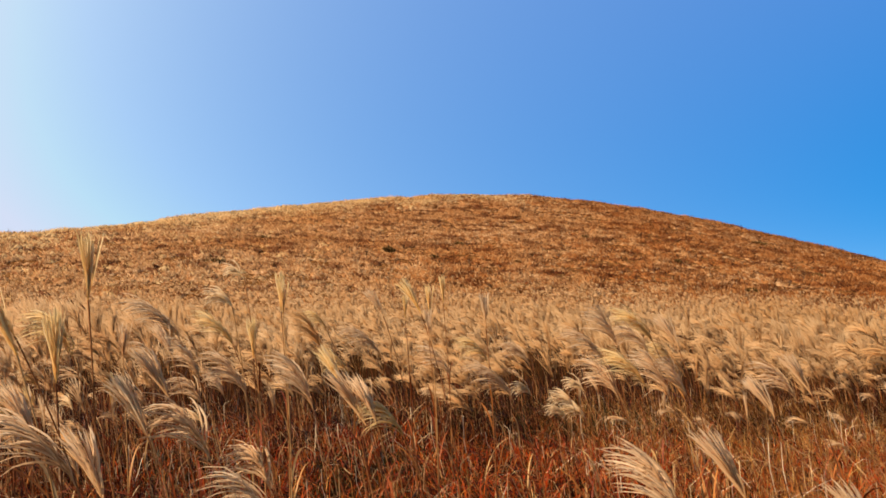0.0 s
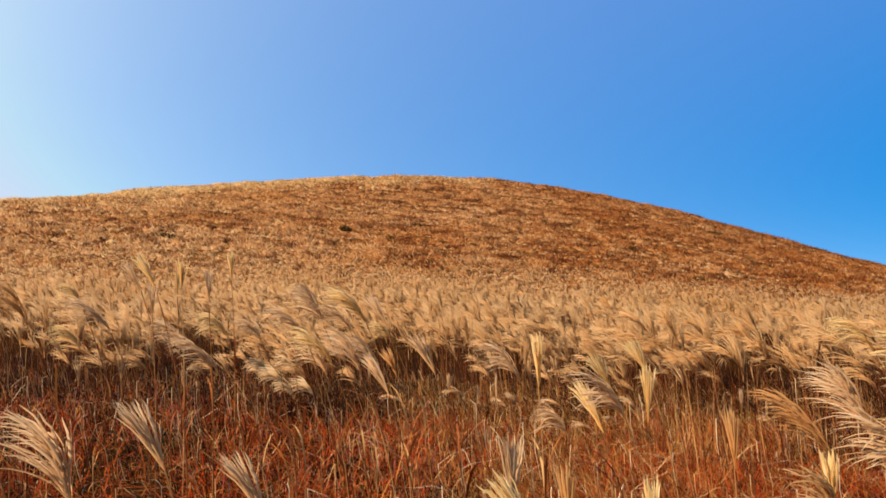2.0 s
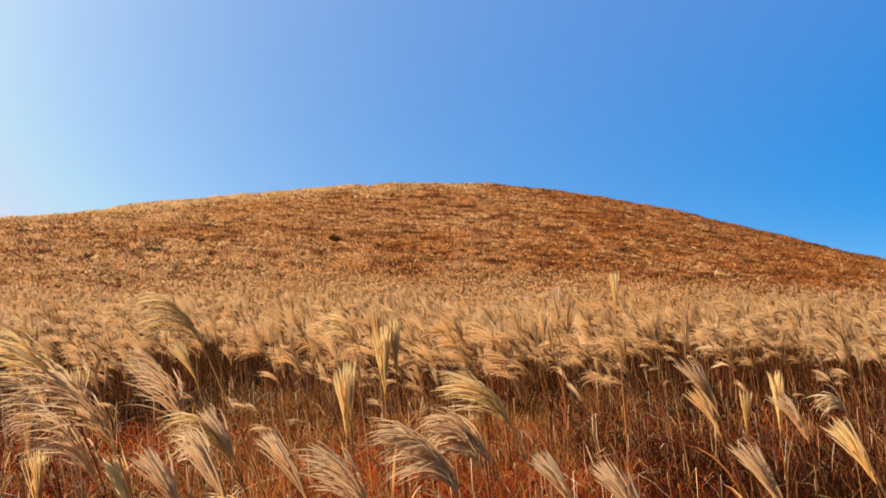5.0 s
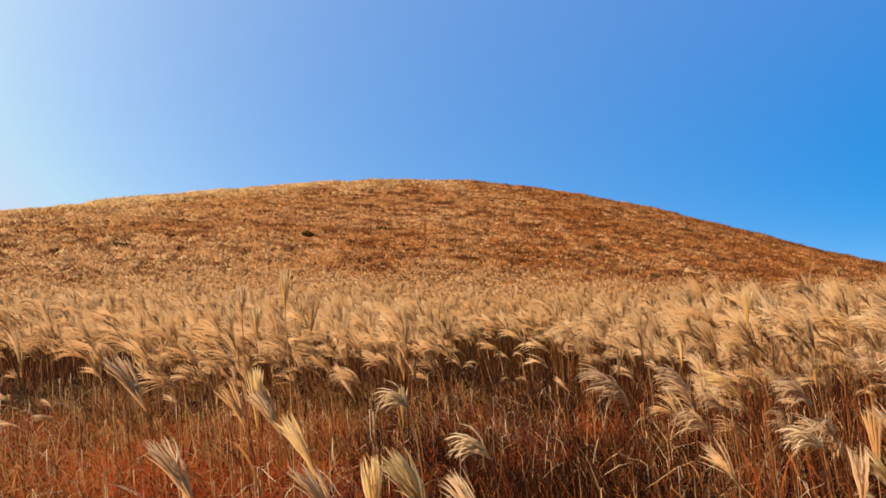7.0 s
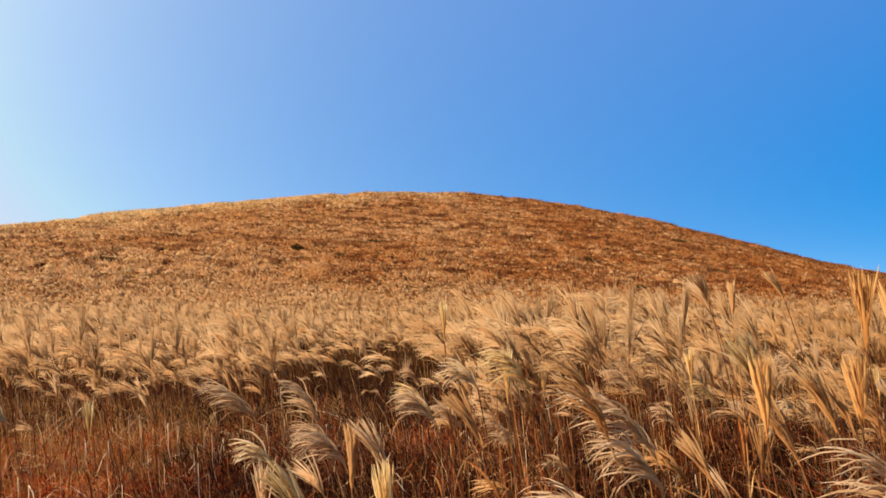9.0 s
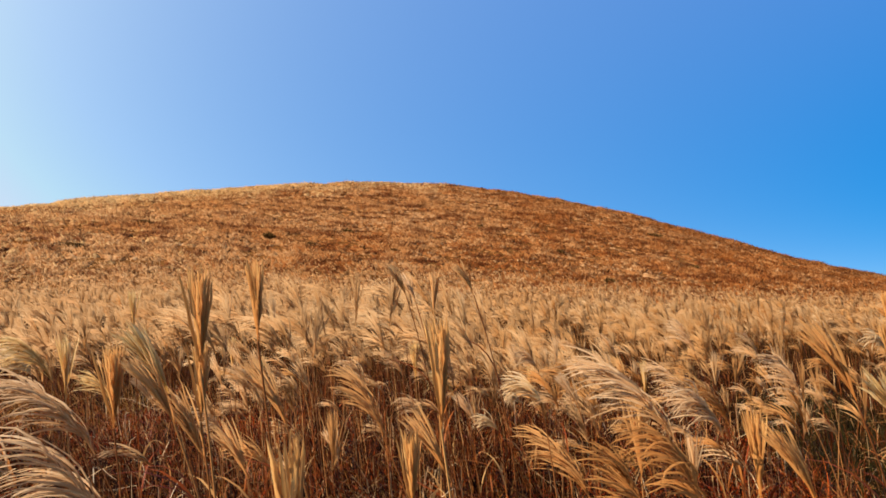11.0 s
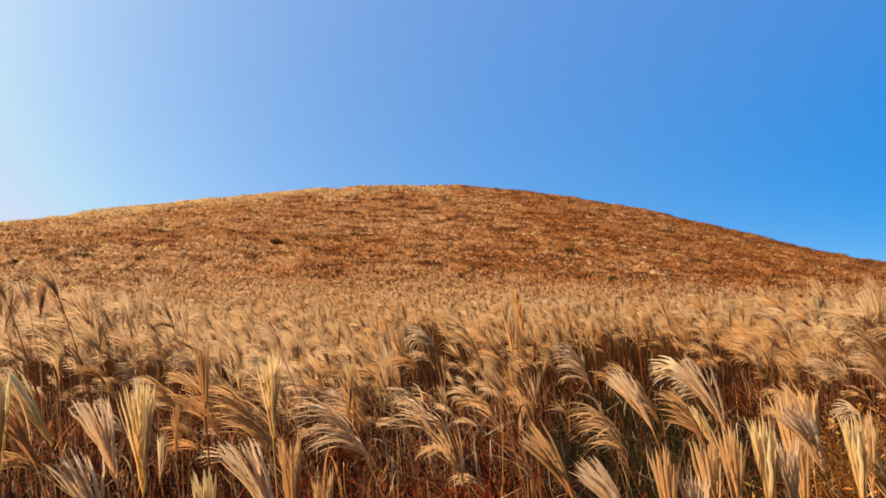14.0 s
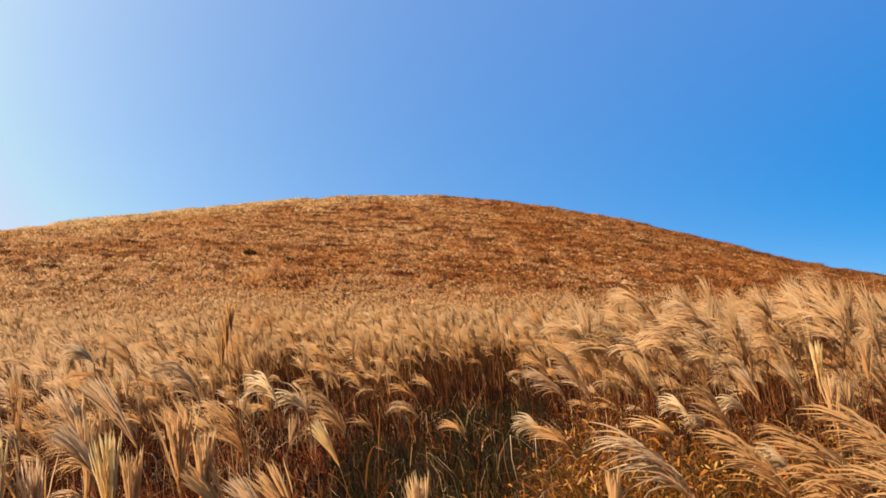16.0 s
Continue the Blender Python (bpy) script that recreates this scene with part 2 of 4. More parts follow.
def steps(n, k):
    """How far along its strand each vertex of n ribbons of k points lies."""
    return np.tile(np.concatenate([np.repeat(np.linspace(0, 1, k)[:-1], 2), [1.0]]), n)


def rounded(paths, sides):
    """Normals that make each strip of ribbons() look like a thin round strand, leaned up and sunward to brighten it."""
    n, k, _ = paths.shape
    run = unit(np.gradient(paths, axis=1))
    if sides.ndim == 2:
        sides = np.repeat(sides[:, None, :], k, 1)
    face = np.cross(sides, run)
    # lean towards the sun puts even light on the strands through their normals
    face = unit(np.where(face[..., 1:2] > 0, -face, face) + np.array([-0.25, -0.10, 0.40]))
    v = np.empty((n, 2 * k - 1, 3))
    v[:, 0:2 * k - 2:2] = face[:, :k - 1] - 0.6 * sides[:, :k - 1]
    v[:, 1:2 * k - 2:2] = face[:, :k - 1] + 0.6 * sides[:, :k - 1]
    v[:, -1] = face[:, -1]
    return unit(v).reshape(-1, 3)


def join(pieces):
    vs, ts, rest, o = [], [], [], 0
    for v, t, *more in pieces:
        vs.append(v)
        ts.append(t + o)
        rest.append(more)
        o += len(v)
    return np.concatenate(vs), np.concatenate(ts), *(np.concatenate(c) for c in zip(*rest))


def unit(a):
    return a / np.maximum(np.linalg.norm(a, axis=-1, keepdims=True), 1e-9)


def part(name, me, mat, parent, label="", at=None):
    ob = new(name, me)
    if not me.materials:
        me.materials.append(mat)
    ob.parent = parent
    if at is not None:
        ob.matrix_basis = at
    return tagged(ob, label)


def stuff(name, geo, mat, label, category="grass"):
    me = tri_mesh(name, *geo)
    me.materials.append(mat)
    return tagged(new(name, me), label, category, kind="stuff")


def blades(x, y, h, lean, width, k=4, curl=1.0, wind=0.25):
    """Grass blades that rise from the ground at x, y, bend over and taper."""
    n = len(x)
    a = rng.uniform(0, 2 * np.pi, n)
    out = np.stack([np.cos(a) * lean - wind * h, np.sin(a) * lean, 0 * a], 1)
    s = np.linspace(0, 1, k)[None, :, None]
    base = np.stack([x, y, ground_z(x, y) - 0.02], 1)[:, None]
    up = np.zeros((n, 1, 3))
    up[:, 0, 2] = h
    drop = np.zeros((n, 1, 3))
    drop[:, 0, 2] = -np.abs(lean) * curl * 0.6
    p = base + up * s + out[:, None] * s ** 2 + drop * s ** 3
    b = rng.uniform(0, 2 * np.pi, n)
    side = np.stack([np.cos(b), np.sin(b), 0 * b], 1)
    w = width[:, None] * (1 - 0.75 * np.linspace(0, 1, k - 1)[None] ** 1.5)
    return ribbons(p, w, side)


# ---- the lie of the land ----
def value_noise(x, y, scale, seed):
    g = np.random.default_rng(seed).uniform(-1, 1, (64, 64))
    u, v = x / scale, y / scale
    i, j = np.floor(u).astype(int), np.floor(v).astype(int)
    fu, fv = u - i, v - j
    fu, fv = fu * fu * (3 - 2 * fu), fv * fv * (3 - 2 * fv)
    i, j, i1, j1 = i % 64, j % 64, (i + 1) % 64, (j + 1) % 64
    return (g[i, j] * (1 - fu) + g[i1, j] * fu) * (1 - fv) + (g[i, j1] * (1 - fu) + g[i1, j1] * fu) * fv


def swell(x, y, a, cx, cy, sx, sy, th):
    dx, dy = x - cx, y - cy
    u, v = dx * math.cos(th) + dy * math.sin(th), dy * math.cos(th) - dx * math.sin(th)
    return a * np.exp(-((u / sx) ** 2 + (v / sy) ** 2) / 2)


def ground_z(x, y):
    x, y = np.asarray(x, float), np.asarray(y, float)
    z = swell(x, y, 6.57, 41.06, 124.66, 43.5, 23.15, 0.57) + swell(x, y, 24.82, 11.02, 173.52, 86.85, 34.15, 0.503) + swell(x, y, 4.12, -58.54, 79.08, 37.59, 14.96, 0.102)
    far = np.clip((y - 30) / 40, 0, 1)
    return z + far * (0.22 * value_noise(x, y, 7.0, 1) + 0.12 * value_noise(x, y, 2.6, 2))


def spaced(lo, hi, fine, reach):
    a = np.arange(lo, hi + fine, fine)
    g = np.cumsum(fine * 1.25 ** np.arange(1, 32))
    g = g[g < reach]
    return np.concatenate([(lo - g)[::-1], a, hi + fine + g])


gx, gy = spaced(-110, 150, 2.1, 1800), spaced(-10, 215, 2.1, 1800)
GX, GY = np.meshgrid(gx, gy)
nx, ny = len(gx), len(gy)
q = np.arange(nx * ny).reshape(ny, nx)
a, b, c, d = q[:-1, :-1].ravel(), q[:-1, 1:].ravel(), q[1:, 1:].ravel(), q[1:, :-1].ravel()
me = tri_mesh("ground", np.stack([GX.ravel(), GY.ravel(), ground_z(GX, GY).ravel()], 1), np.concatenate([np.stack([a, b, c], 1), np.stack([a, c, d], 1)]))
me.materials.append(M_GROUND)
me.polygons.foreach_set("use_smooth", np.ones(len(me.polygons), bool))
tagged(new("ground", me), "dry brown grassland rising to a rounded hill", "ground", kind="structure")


# ---- one plume ----
def plume_mesh(name, kind, n, length, seed):
    """A panicle of thin silky racemes. kind: droop (blown over), lean (a fan), brush (a tight upright tuft), limp (folded over)."""
    r = np.random.default_rng(seed)
    k = 8
    s = np.linspace(0, 1, k)
    # tilt of the axis at its foot, bend of each raceme towards its tip (radians), how late it bends, fan in the wind's plane, spread across it, stretch of axis that bears racemes
    tilt, bend, late, fan, across, run = {"droop": (0.40, 1.30, 0.85, 0.15, 0.30, 0.74), "lean": (0.42, 0.34, 1.2, 0.17, 0.17, 0.40),
                                          "brush": (0.02, 0.10, 1.3, 0.135, 0.14, 0.30), "limp": (0.7, 1.8, 1.1, 0.25, 0.2, 0.35)}[kind]
    if kind == "droop":
        tilt, bend, run = tilt * r.uniform(0.6, 1.25), bend * r.uniform(0.85, 1.6), run * r.uniform(0.65, 1.05)
    f = np.sort(r.uniform(0, 1, n)) * run
    th = tilt * (1 + 0.8 * f)
    root = np.stack([-np.sin(th) * f * length, r.normal(0, 0.003, n), np.cos(th) * f * length], 1)
    if kind in ("brush", "lean"):
        L = length * r.uniform(0.84, 1.02, n) - f * length
        a0 = th + r.uniform(-1.1, 1.1, n) * fan
    else:
        L = length * (0.84 if kind == "droop" else 0.81) * r.uniform(0.78, 1.05, n) * (1 - 0.25 * f / run)
        a0 = th + r.normal(0, fan, n)
    turn = bend * r.uniform(0.72, 1.25, n)
    yaw = r.normal(0, across, n)
    ang = a0[:, None] + turn[:, None] * s[None] ** late
    step = np.stack([-np.sin(ang) * np.cos(yaw)[:, None], np.sin(yaw)[:, None] + 0 * ang, np.cos(ang)], 2) * (L / (k - 1))[:, None, None]
    p = root[:, None] + np.concatenate([np.zeros((n, 1, 3)), np.cumsum(step[:, :-1], 1)], 1)
    p[:, 1:] += r.normal(0, 0.0015, (n, k - 1, 3))
    prof = np.array([0.45, 0.8, 1.05, 1.1, 1.05, 0.95, 0.75])
    d0 = unit(p[:, 2] - p[:, 0])
    side = unit(np.cross(d0, unit(np.array([0, -1.0, 0]) + 0.7 * r.normal(0, 1, (n, 3)))))
    geo = [(*ribbons(p, {"droop": 0.0064, "limp": 0.0085}.get(kind, 0.0078) * prof * r.uniform(0.75, 1.3, (n, 1)), side), rounded(p, side), np.clip(steps(n, k) + np.repeat(f * 0.7, 2 * k - 1), 0, 1))]
    # silky hairs along the racemes
    m = n * 12
    i, u = r.integers(0, n, m), r.uniform(0.1, 0.98, m)
    c0 = np.minimum((u * (k - 1)).astype(int), k - 2)
    fr = (u * (k - 1) - c0)[:, None]
    at = p[i, c0] * (1 - fr) + p[i, c0 + 1] * fr
    tg = unit(p[i, c0 + 1] - p[i, c0])
    way = unit(tg + 0.4 * r.normal(0, 1, (m, 3)) + np.array([-0.2, 0, 0.05]))
    hp = np.stack([at, at + way * r.uniform(0.008, 0.018, (m, 1))], 1)
    hs = unit(r.normal(0, 1, (m, 3)))
    geo.append((*ribbons(hp, np.full((m, 1), 0.0020), hs), rounded(hp, hs), np.repeat(u, 3)))
    t = np.linspace(0, run + 0.15, 6)
    q = tilt * (1 + 0.8 * t)
    mid = np.stack([-np.sin(q) * t * length, 0 * t, np.cos(q) * t * length], 1)[None]
    for across_axis in ([[0.0, 1, 0]], [[1.0, 0, 0]]):
        geo.append((*ribbons(mid, np.full((1, 5), 0.004), np.array(across_axis)), rounded(mid, np.array(across_axis)), np.zeros(11)))
    return tri_mesh(name, *join(geo))


def stem_mesh(name, path, r0, r1):
    """A thin culm with swollen nodes, four-sided."""
    k = len(path)
    v, t = [], []
    for i, p in enumerate(path):
        rad = r0 + (r1 - r0) * i / (k - 1)
        if i % 3 == 2:
            rad *= 1.35
        for j in range(4):
            g = math.pi / 2 * j
            v.append((p[0] + rad * math.cos(g), p[1] + rad * math.sin(g), p[2]))
    for i in range(k - 1):
        for j in range(4):
            a, b = 4 * i + j, 4 * i + (j + 1) % 4
            t += [(a, b, b + 4), (a, b + 4, a + 4)]
    return tri_mesh(name, v, t)


def leaf_mesh(name, length, rise, reach, seed):
    r = np.random.default_rng(seed)
    s = np.linspace(0, 1, 8)
    x = -reach * s ** 1.6 * length
    z = rise * length * (s - 0.55 * s ** 2.4)
    y = r.normal(0, 0.02) * s
    p = np.stack([x, y, z], 1)[None]
    w = 0.012 * np.array([0.6, 0.9, 1, 0.95, 0.8, 0.6, 0.35])
    tw = np.stack([0.35 * np.sin(3 * s), np.cos(1.2 * s), 0.2 * np.sin(4 * s)], 1)[None]
    return tri_mesh(name, *ribbons(p, w, unit(tw)))


LEAVES = [leaf_mesh("leaf", 0.55 + 0.06 * i, 0.75 + 0.05 * (i % 3), 0.35 + 0.1 * (i % 4), 40 + i) for i in range(6)]
for lf in LEAVES:
    lf.materials.append(M_LEAF)

LABELS = {"droop": "silver grass stalk with wind-blown drooping straw plume", "lean": "silver grass stalk with fan-shaped leaning plume",
          "brush": "silver grass stalk with tight upright golden plume", "limp": "silver grass stalk with folded bleached plume",
          "rust": "tall silver grass stalk with rust-brown plume"}


BOW = {"droop": 0.24, "lean": 0.18, "brush": 0.05, "limp": 0.10, "rust": 0.08}


def stalk(kind, n, length, mat, seed, leaves=3):
    """A culm one metre high rooted in the ground, with leaves and one plume, blown to the left."""
    r = np.random.default_rng(seed)
    root = new("silver_grass_stalk")
    root.empty_display_size = 0.1
    s = np.linspace(0, 1, 9)
    path = np.stack([-BOW[kind] * s ** 2, 0 * s, s], 1)
    part("culm", stem_mesh("culm", path, 0.0032, 0.0017), M_STEM, root)
    part("plume", plume_mesh("plume", {"rust": "brush"}.get(kind, kind), n, length, seed), mat, root, at=Matrix.Translation(path[-1]))
    for i in range(leaves):
        f = int(r.integers(1, 6))
        part("leaf", LEAVES[int(r.integers(0, 6))], M_LEAF, root, at=Matrix.Translation(path[f]) @ pose(0, 0, 0, 0, 0, float(r.uniform(-150, 150))))
    tagged(root, LABELS[kind], "grass stalk", "silver grass stalks beside the path")
    return root


PROTO = {"droop": [stalk("droop", 50, l, m, 100 + i) for i, (l, m) in enumerate([(0.33, M_PLUME), (0.37, M_PLUME), (0.31, M_PLUME), (0.35, M_PLUME), (0.32, M_GOLD), (0.30, M_PLUME), (0.34, M_GOLD), (0.36, M_PLUME)])],
         "lean": [stalk("lean", 34, l, m, 200 + i) for i, (l, m) in enumerate([(0.30, M_PLUME), (0.32, M_GOLD), (0.28, M_PLUME), (0.31, M_PLUME)])],
         "brush": [stalk("brush", 32, l, m, 300 + i) for i, (l, m) in enumerate([(0.30, M_GOLD), (0.29, M_GOLD), (0.27, M_PLUME)])],
         "limp": [stalk("limp", 36, 0.27, M_PALE, 400), stalk("limp", 34, 0.25, M_PALE, 401)],
         "rust": [stalk("rust", 38, 0.31, M_RUST, 500), stalk("rust", 38, 0.29, M_RUST, 501)]}
TAWNY = {"droop": [stalk("droop", 48, l, M_TAWNY, 600 + i) for i, l in enumerate((0.32, 0.35, 0.30))], "lean": [stalk("lean", 34, l, M_TAWNY, 620 + i) for i, l in enumerate((0.30, 0.28))],
         "brush": [stalk("brush", 32, l, M_TAWNY, 640 + i) for i, l in enumerate((0.29, 0.27))]}
RISE = {"droop": 0.25, "lean": 0.27, "brush": 0.29, "limp": 0.08, "rust": 0.30}


def box(x, y, x0, x1, y0, y1, soft=0.35):
    """1 inside a patch with a wandering, frayed edge, 0 outside."""
    x, y = x + 0.28 * value_noise(x, y, 0.9, 11) + 0.14 * value_noise(x, y, 0.3, 13), y + 0.28 * value_noise(x, y, 0.8, 12) + 0.14 * value_noise(x, y, 0.33, 14)
    ramp = lambda v: np.clip(v / soft + 0.5, 0, 1)
    return ramp(x - x0) * ramp(x1 - x) * ramp(y - y0) * ramp(y1 - y)


def tawny_share(x, y):
    """Towards the far end of the path the plumes turn more orange."""
    return np.clip(0.05 + 0.045 * (x - 7 - 0.25 * y) + 0.4 * value_noise(x, y, 3.1, 55) + 0.45 * box(x, y, 9.6, 11.2, 1.4, 3.3), 0.02, 0.8)


def plant(kind, x, y, tip, turn, which, size=1.0):
    """Sets a stalk whose plume reaches up to the height tip over level ground at x, y; x is where the plume stands."""
    pool = TAWNY[kind] if kind in TAWNY and which % 10 < 10 * float(tawny_share(x, y)) else PROTO[kind]
    p = pool[which % len(pool)]
    h = max(0.25, tip - RISE[kind] * size)
    x = x + BOW[kind] * h
    root = copy_thing(p, Matrix.LocRotScale((x, y, float(ground_z(x, y)) - 0.01), Euler((0, 0, radians(turn))), (1, 1, 1)))
    for ch in root.children:
        if ch.name.startswith("culm"):
            ch.scale = (h, 1, h)
        elif ch.name.startswith("plume"):
            ch.location, ch.scale = (-BOW[kind] * h, 0, h), (size, size, size)
        else:
            ch.location = (ch.location.x * h, 0, ch.location.z * h)


# ---- where the plumes stand close to the path ----
def openness(x, y):
    """0 where plumes stand thick, 1 in the gaps of low red grass."""
    x = x + 0.5 * value_noise(x, y, 1.1, 31)
    y = y + 0.4 * value_noise(x, y, 1.3, 32) + 0.7 * value_noise(x, y, 0.6, 33) + 1.1 * np.clip(y / 2 - 2.5, 0, 1) * value_noise(x, y, 0.9, 34)
    g = box(x, y, -1.5, 3.1, 1.8, 6.9)
    g = np.maximum(g, box(x, y, -3.6, 1.6, 5.2, 8.5))
    g = np.maximum(g, box(x, y, 1.4, 5.4, 2.2, 8.0))
    g = np.maximum(g, box(x, y, 4.6, 7.9, 2.0, 8.0))
    g = np.maximum(g, box(x, y, 8.6, 10.4, 1.0, 2.4))
    g = np.maximum(g, np.maximum(0.2 * box(x, y, 7.3, 13.5, 2.6, 5.2), 0.75 * box(x, y, 7.3, 13.5, 2.0, 3.5)))
    g = np.maximum(g, 0.6 * box(x, y, 11.2, 13.6, 1.0, 6.3))
    g = np.maximum(g, 0.85 * box(x, y, 11.0, 13.6, 1.5, 5.3))
    g = np.maximum(g, 0.9 * box(x, y, 7.6, 13.6, 1.5, 4.3))
    g = np.maximum(g, box(x, y, 12.9, 15.0, 1.5, 6.9))
    g = np.maximum(g, 0.9 * box(x, y, 14.8, 17.6, 2.4, 4.3))
    g = np.maximum(g, 0.95 * box(x, y, 15.0, 17.9, 3.0, 6.0))
    return np.maximum(g, box(x, y, 14.2, 15.5, 4.2, 10.6))


# stalks that stand out one by one, stretch by stretch along the path: kind, x, y, height of the plume's top
STAND_1 = [("brush", -1.44, 2.60, 1.96), ("droop", -1.72, 2.70, 1.81), ("droop", -1.43, 2.40, 1.71), ("lean", -1.16, 2.50, 1.45), ("lean", -0.45, 3.00, 1.43), ("droop", -0.78, 2.60, 1.23), ("droop", -0.60, 2.30, 1.16), ("brush", -0.34, 5.40, 1.81), ("droop", -1.22, 2.20, 1.36), ("droop", -1.19, 1.90, 1.24), ("brush", -1.23, 4.50, 1.87), ("limp", -1.39, 4.20, 1.88), ("limp", -1.44, 4.20, 1.72), ("lean", -1.28, 3.00, 1.52), ("droop", 0.99, 5.00, 1.29), ("droop", -0.87, 5.00, 1.37), ("lean", -1.44, 2.20, 1.78), ("brush", -1.43, 2.40, 1.67), ("lean", -1.39, 2.20, 1.47), ("lean", -1.20, 2.60, 1.44), ("droop", -1.62, 2.50, 1.44), ("lean", -1.08, 2.00, 1.34), ("droop", -1.51, 3.20, 1.48), ("droop", -1.40, 3.60, 1.49), ("lean", -1.65, 3.80, 1.60), ("brush", -1.81, 3.60, 1.60), ("droop", -1.73, 4.20, 1.69), ("droop", -1.22, 3.80, 1.41), ("lean", -0.64, 3.50, 1.47), ("droop", -0.77, 3.40, 1.42), ("brush", -1.25, 4.00, 1.59), ("brush", -1.14, 4.20, 1.82), ("brush", -0.30, 4.80, 1.65), ("brush", 0.08, 4.80, 1.76), ("lean", -0.37, 5.00, 1.84), ("droop", -0.29, 3.00, 1.33), ("lean", -0.41, 2.80, 1.42), ("droop", -0.99, 2.60, 1.36), ("limp", 0.63, 5.00, 0.94), ("limp", 0.77, 5.00, 0.94), ("droop", 0.90, 4.50, 1.30), ("limp", 0.41, 5.20, 1.07), ("lean", 1.33, 4.60, 1.25), ("droop", 0.24, 4.60, 1.29), ("droop", -0.95, 4.50, 1.58), ("droop", -1.54, 4.50, 1.65)]
STAND_2 = [("lean", 0.82, 2.20, 1.33), ("droop", 0.60, 2.00, 1.27), ("lean", 1.16, 2.10, 1.20), ("brush", 2.59, 3.20, 1.35), ("droop", 2.48, 3.20, 1.31), ("lean", 2.39, 3.20, 1.25), ("droop", 2.22, 5.00, 1.25), ("lean", 1.95, 2.00, 1.17), ("droop", 2.28, 3.40, 1.17), ("brush", -0.58, 6.00, 1.73), ("brush", -0.28, 6.50, 1.91), ("droop", 0.81, 4.50, 1.50), ("droop", 0.90, 4.60, 1.63), ("droop", 1.08, 4.40, 1.57), ("droop", 1.16, 4.70, 1.67), ("lean", 1.31, 4.60, 1.61), ("droop", 1.01, 4.20, 1.43), ("droop", 1.17, 4.30, 1.37), ("droop", 1.27, 4.40, 1.33), ("limp", 0.71, 4.60, 1.16), ("droop", 1.34, 4.90, 1.45), ("droop", 0.39, 5.00, 1.43), ("droop", 0.11, 5.20, 1.48), ("lean", -0.71, 5.60, 1.79), ("droop", -0.64, 5.00, 1.50), ("droop", -0.16, 5.00, 1.36), ("droop", -1.14, 5.50, 1.65), ("limp", 0.64, 4.60, 1.07)]
STAND_3 = [("droop", 3.06, 2.50, 1.31), ("droop", 3.27, 2.60, 1.40), ("droop", 3.17, 2.20, 1.31), ("droop", 3.79, 3.40, 1.62), ("lean", 3.50, 2.60, 1.30), ("brush", 2.14, 3.50, 1.45), ("lean", 1.63, 3.50, 1.45), ("lean", 1.41, 3.40, 1.35), ("lean", 2.60, 4.00, 1.32), ("lean", 2.83, 4.00, 1.40), ("brush", 4.03, 2.50, 1.56), ("brush", 3.86, 2.80, 1.39), ("lean", 3.79, 2.40, 1.24), ("droop", 4.38, 2.30, 1.35), ("droop", 4.30, 2.20, 1.28), ("brush", 2.73, 2.60, 1.27), ("brush", 2.93, 2.30, 1.18), ("lean", 3.27, 2.20, 1.17), ("droop", 2.81, 2.00, 1.18), ("brush", 1.89, 2.30, 1.24), ("brush", 2.04, 2.10, 1.18), ("brush", 2.29, 2.10, 1.14), ("limp", 3.54, 2.20, 1.20), ("droop", 3.78, 2.00, 1.17)]
STAND_4 = [("droop", 3.52, 2.20, 1.74), ("droop", 3.20, 2.00, 1.62), ("droop", 3.35, 1.90, 1.48), ("brush", 3.82, 3.20, 1.38), ("brush", 3.97, 3.00, 1.62), ("brush", 4.04, 3.00, 1.57), ("droop", 4.48, 2.50, 1.45), ("droop", 4.41, 2.40, 1.33), ("droop", 4.29, 2.30, 1.28), ("droop", 4.04, 2.10, 1.21), ("lean", 4.66, 2.20, 1.24), ("lean", 4.86, 2.20, 1.20), ("lean", 3.64, 2.00, 1.32), ("lean", 3.55, 1.95, 1.30), ("brush", 5.51, 2.70, 1.38), ("lean", 5.61, 2.70, 1.34), ("lean", 5.37, 2.90, 1.29), ("lean", 5.39, 2.40, 1.20), ("brush", 4.91, 5.00, 1.54), ("brush", 4.94, 4.50, 1.72), ("brush", 5.26, 4.30, 1.79), ("droop", 3.49, 2.60, 1.32)]
STAND_5 = [("droop", 7.13, 3.60, 1.28), ("droop", 7.45, 3.50, 1.28), ("droop", 7.50, 3.40, 1.17), ("limp", 7.50, 2.40, 1.20), ("brush", 6.01, 2.20, 1.17), ("lean", 5.76, 2.50, 1.23), ("lean", 6.17, 2.30, 1.20), ("brush", 7.51, 2.20, 1.22), ("brush", 7.74, 2.50, 1.27), ("brush", 7.89, 2.20, 1.20), ("lean", 5.91, 2.20, 1.18), ("brush", 5.98, 4.20, 1.10), ("limp", 6.40, 2.70, 1.11), ("lean", 6.37, 2.10, 1.15), ("lean", 5.19, 2.50, 1.47), ("limp", 6.07, 3.30, 1.19), ("droop", 8.02, 3.50, 1.28), ("lean", 7.88, 2.50, 1.29), ("brush", 8.33, 3.00, 1.49), ("droop", 7.99, 4.20, 1.21), ("lean", 8.21, 2.70, 1.38), ("brush", 8.06, 4.30, 1.67), ("droop", 8.40, 2.80, 1.55), ("lean", 7.65, 2.30, 1.21), ("droop", 7.67, 2.80, 1.26)]
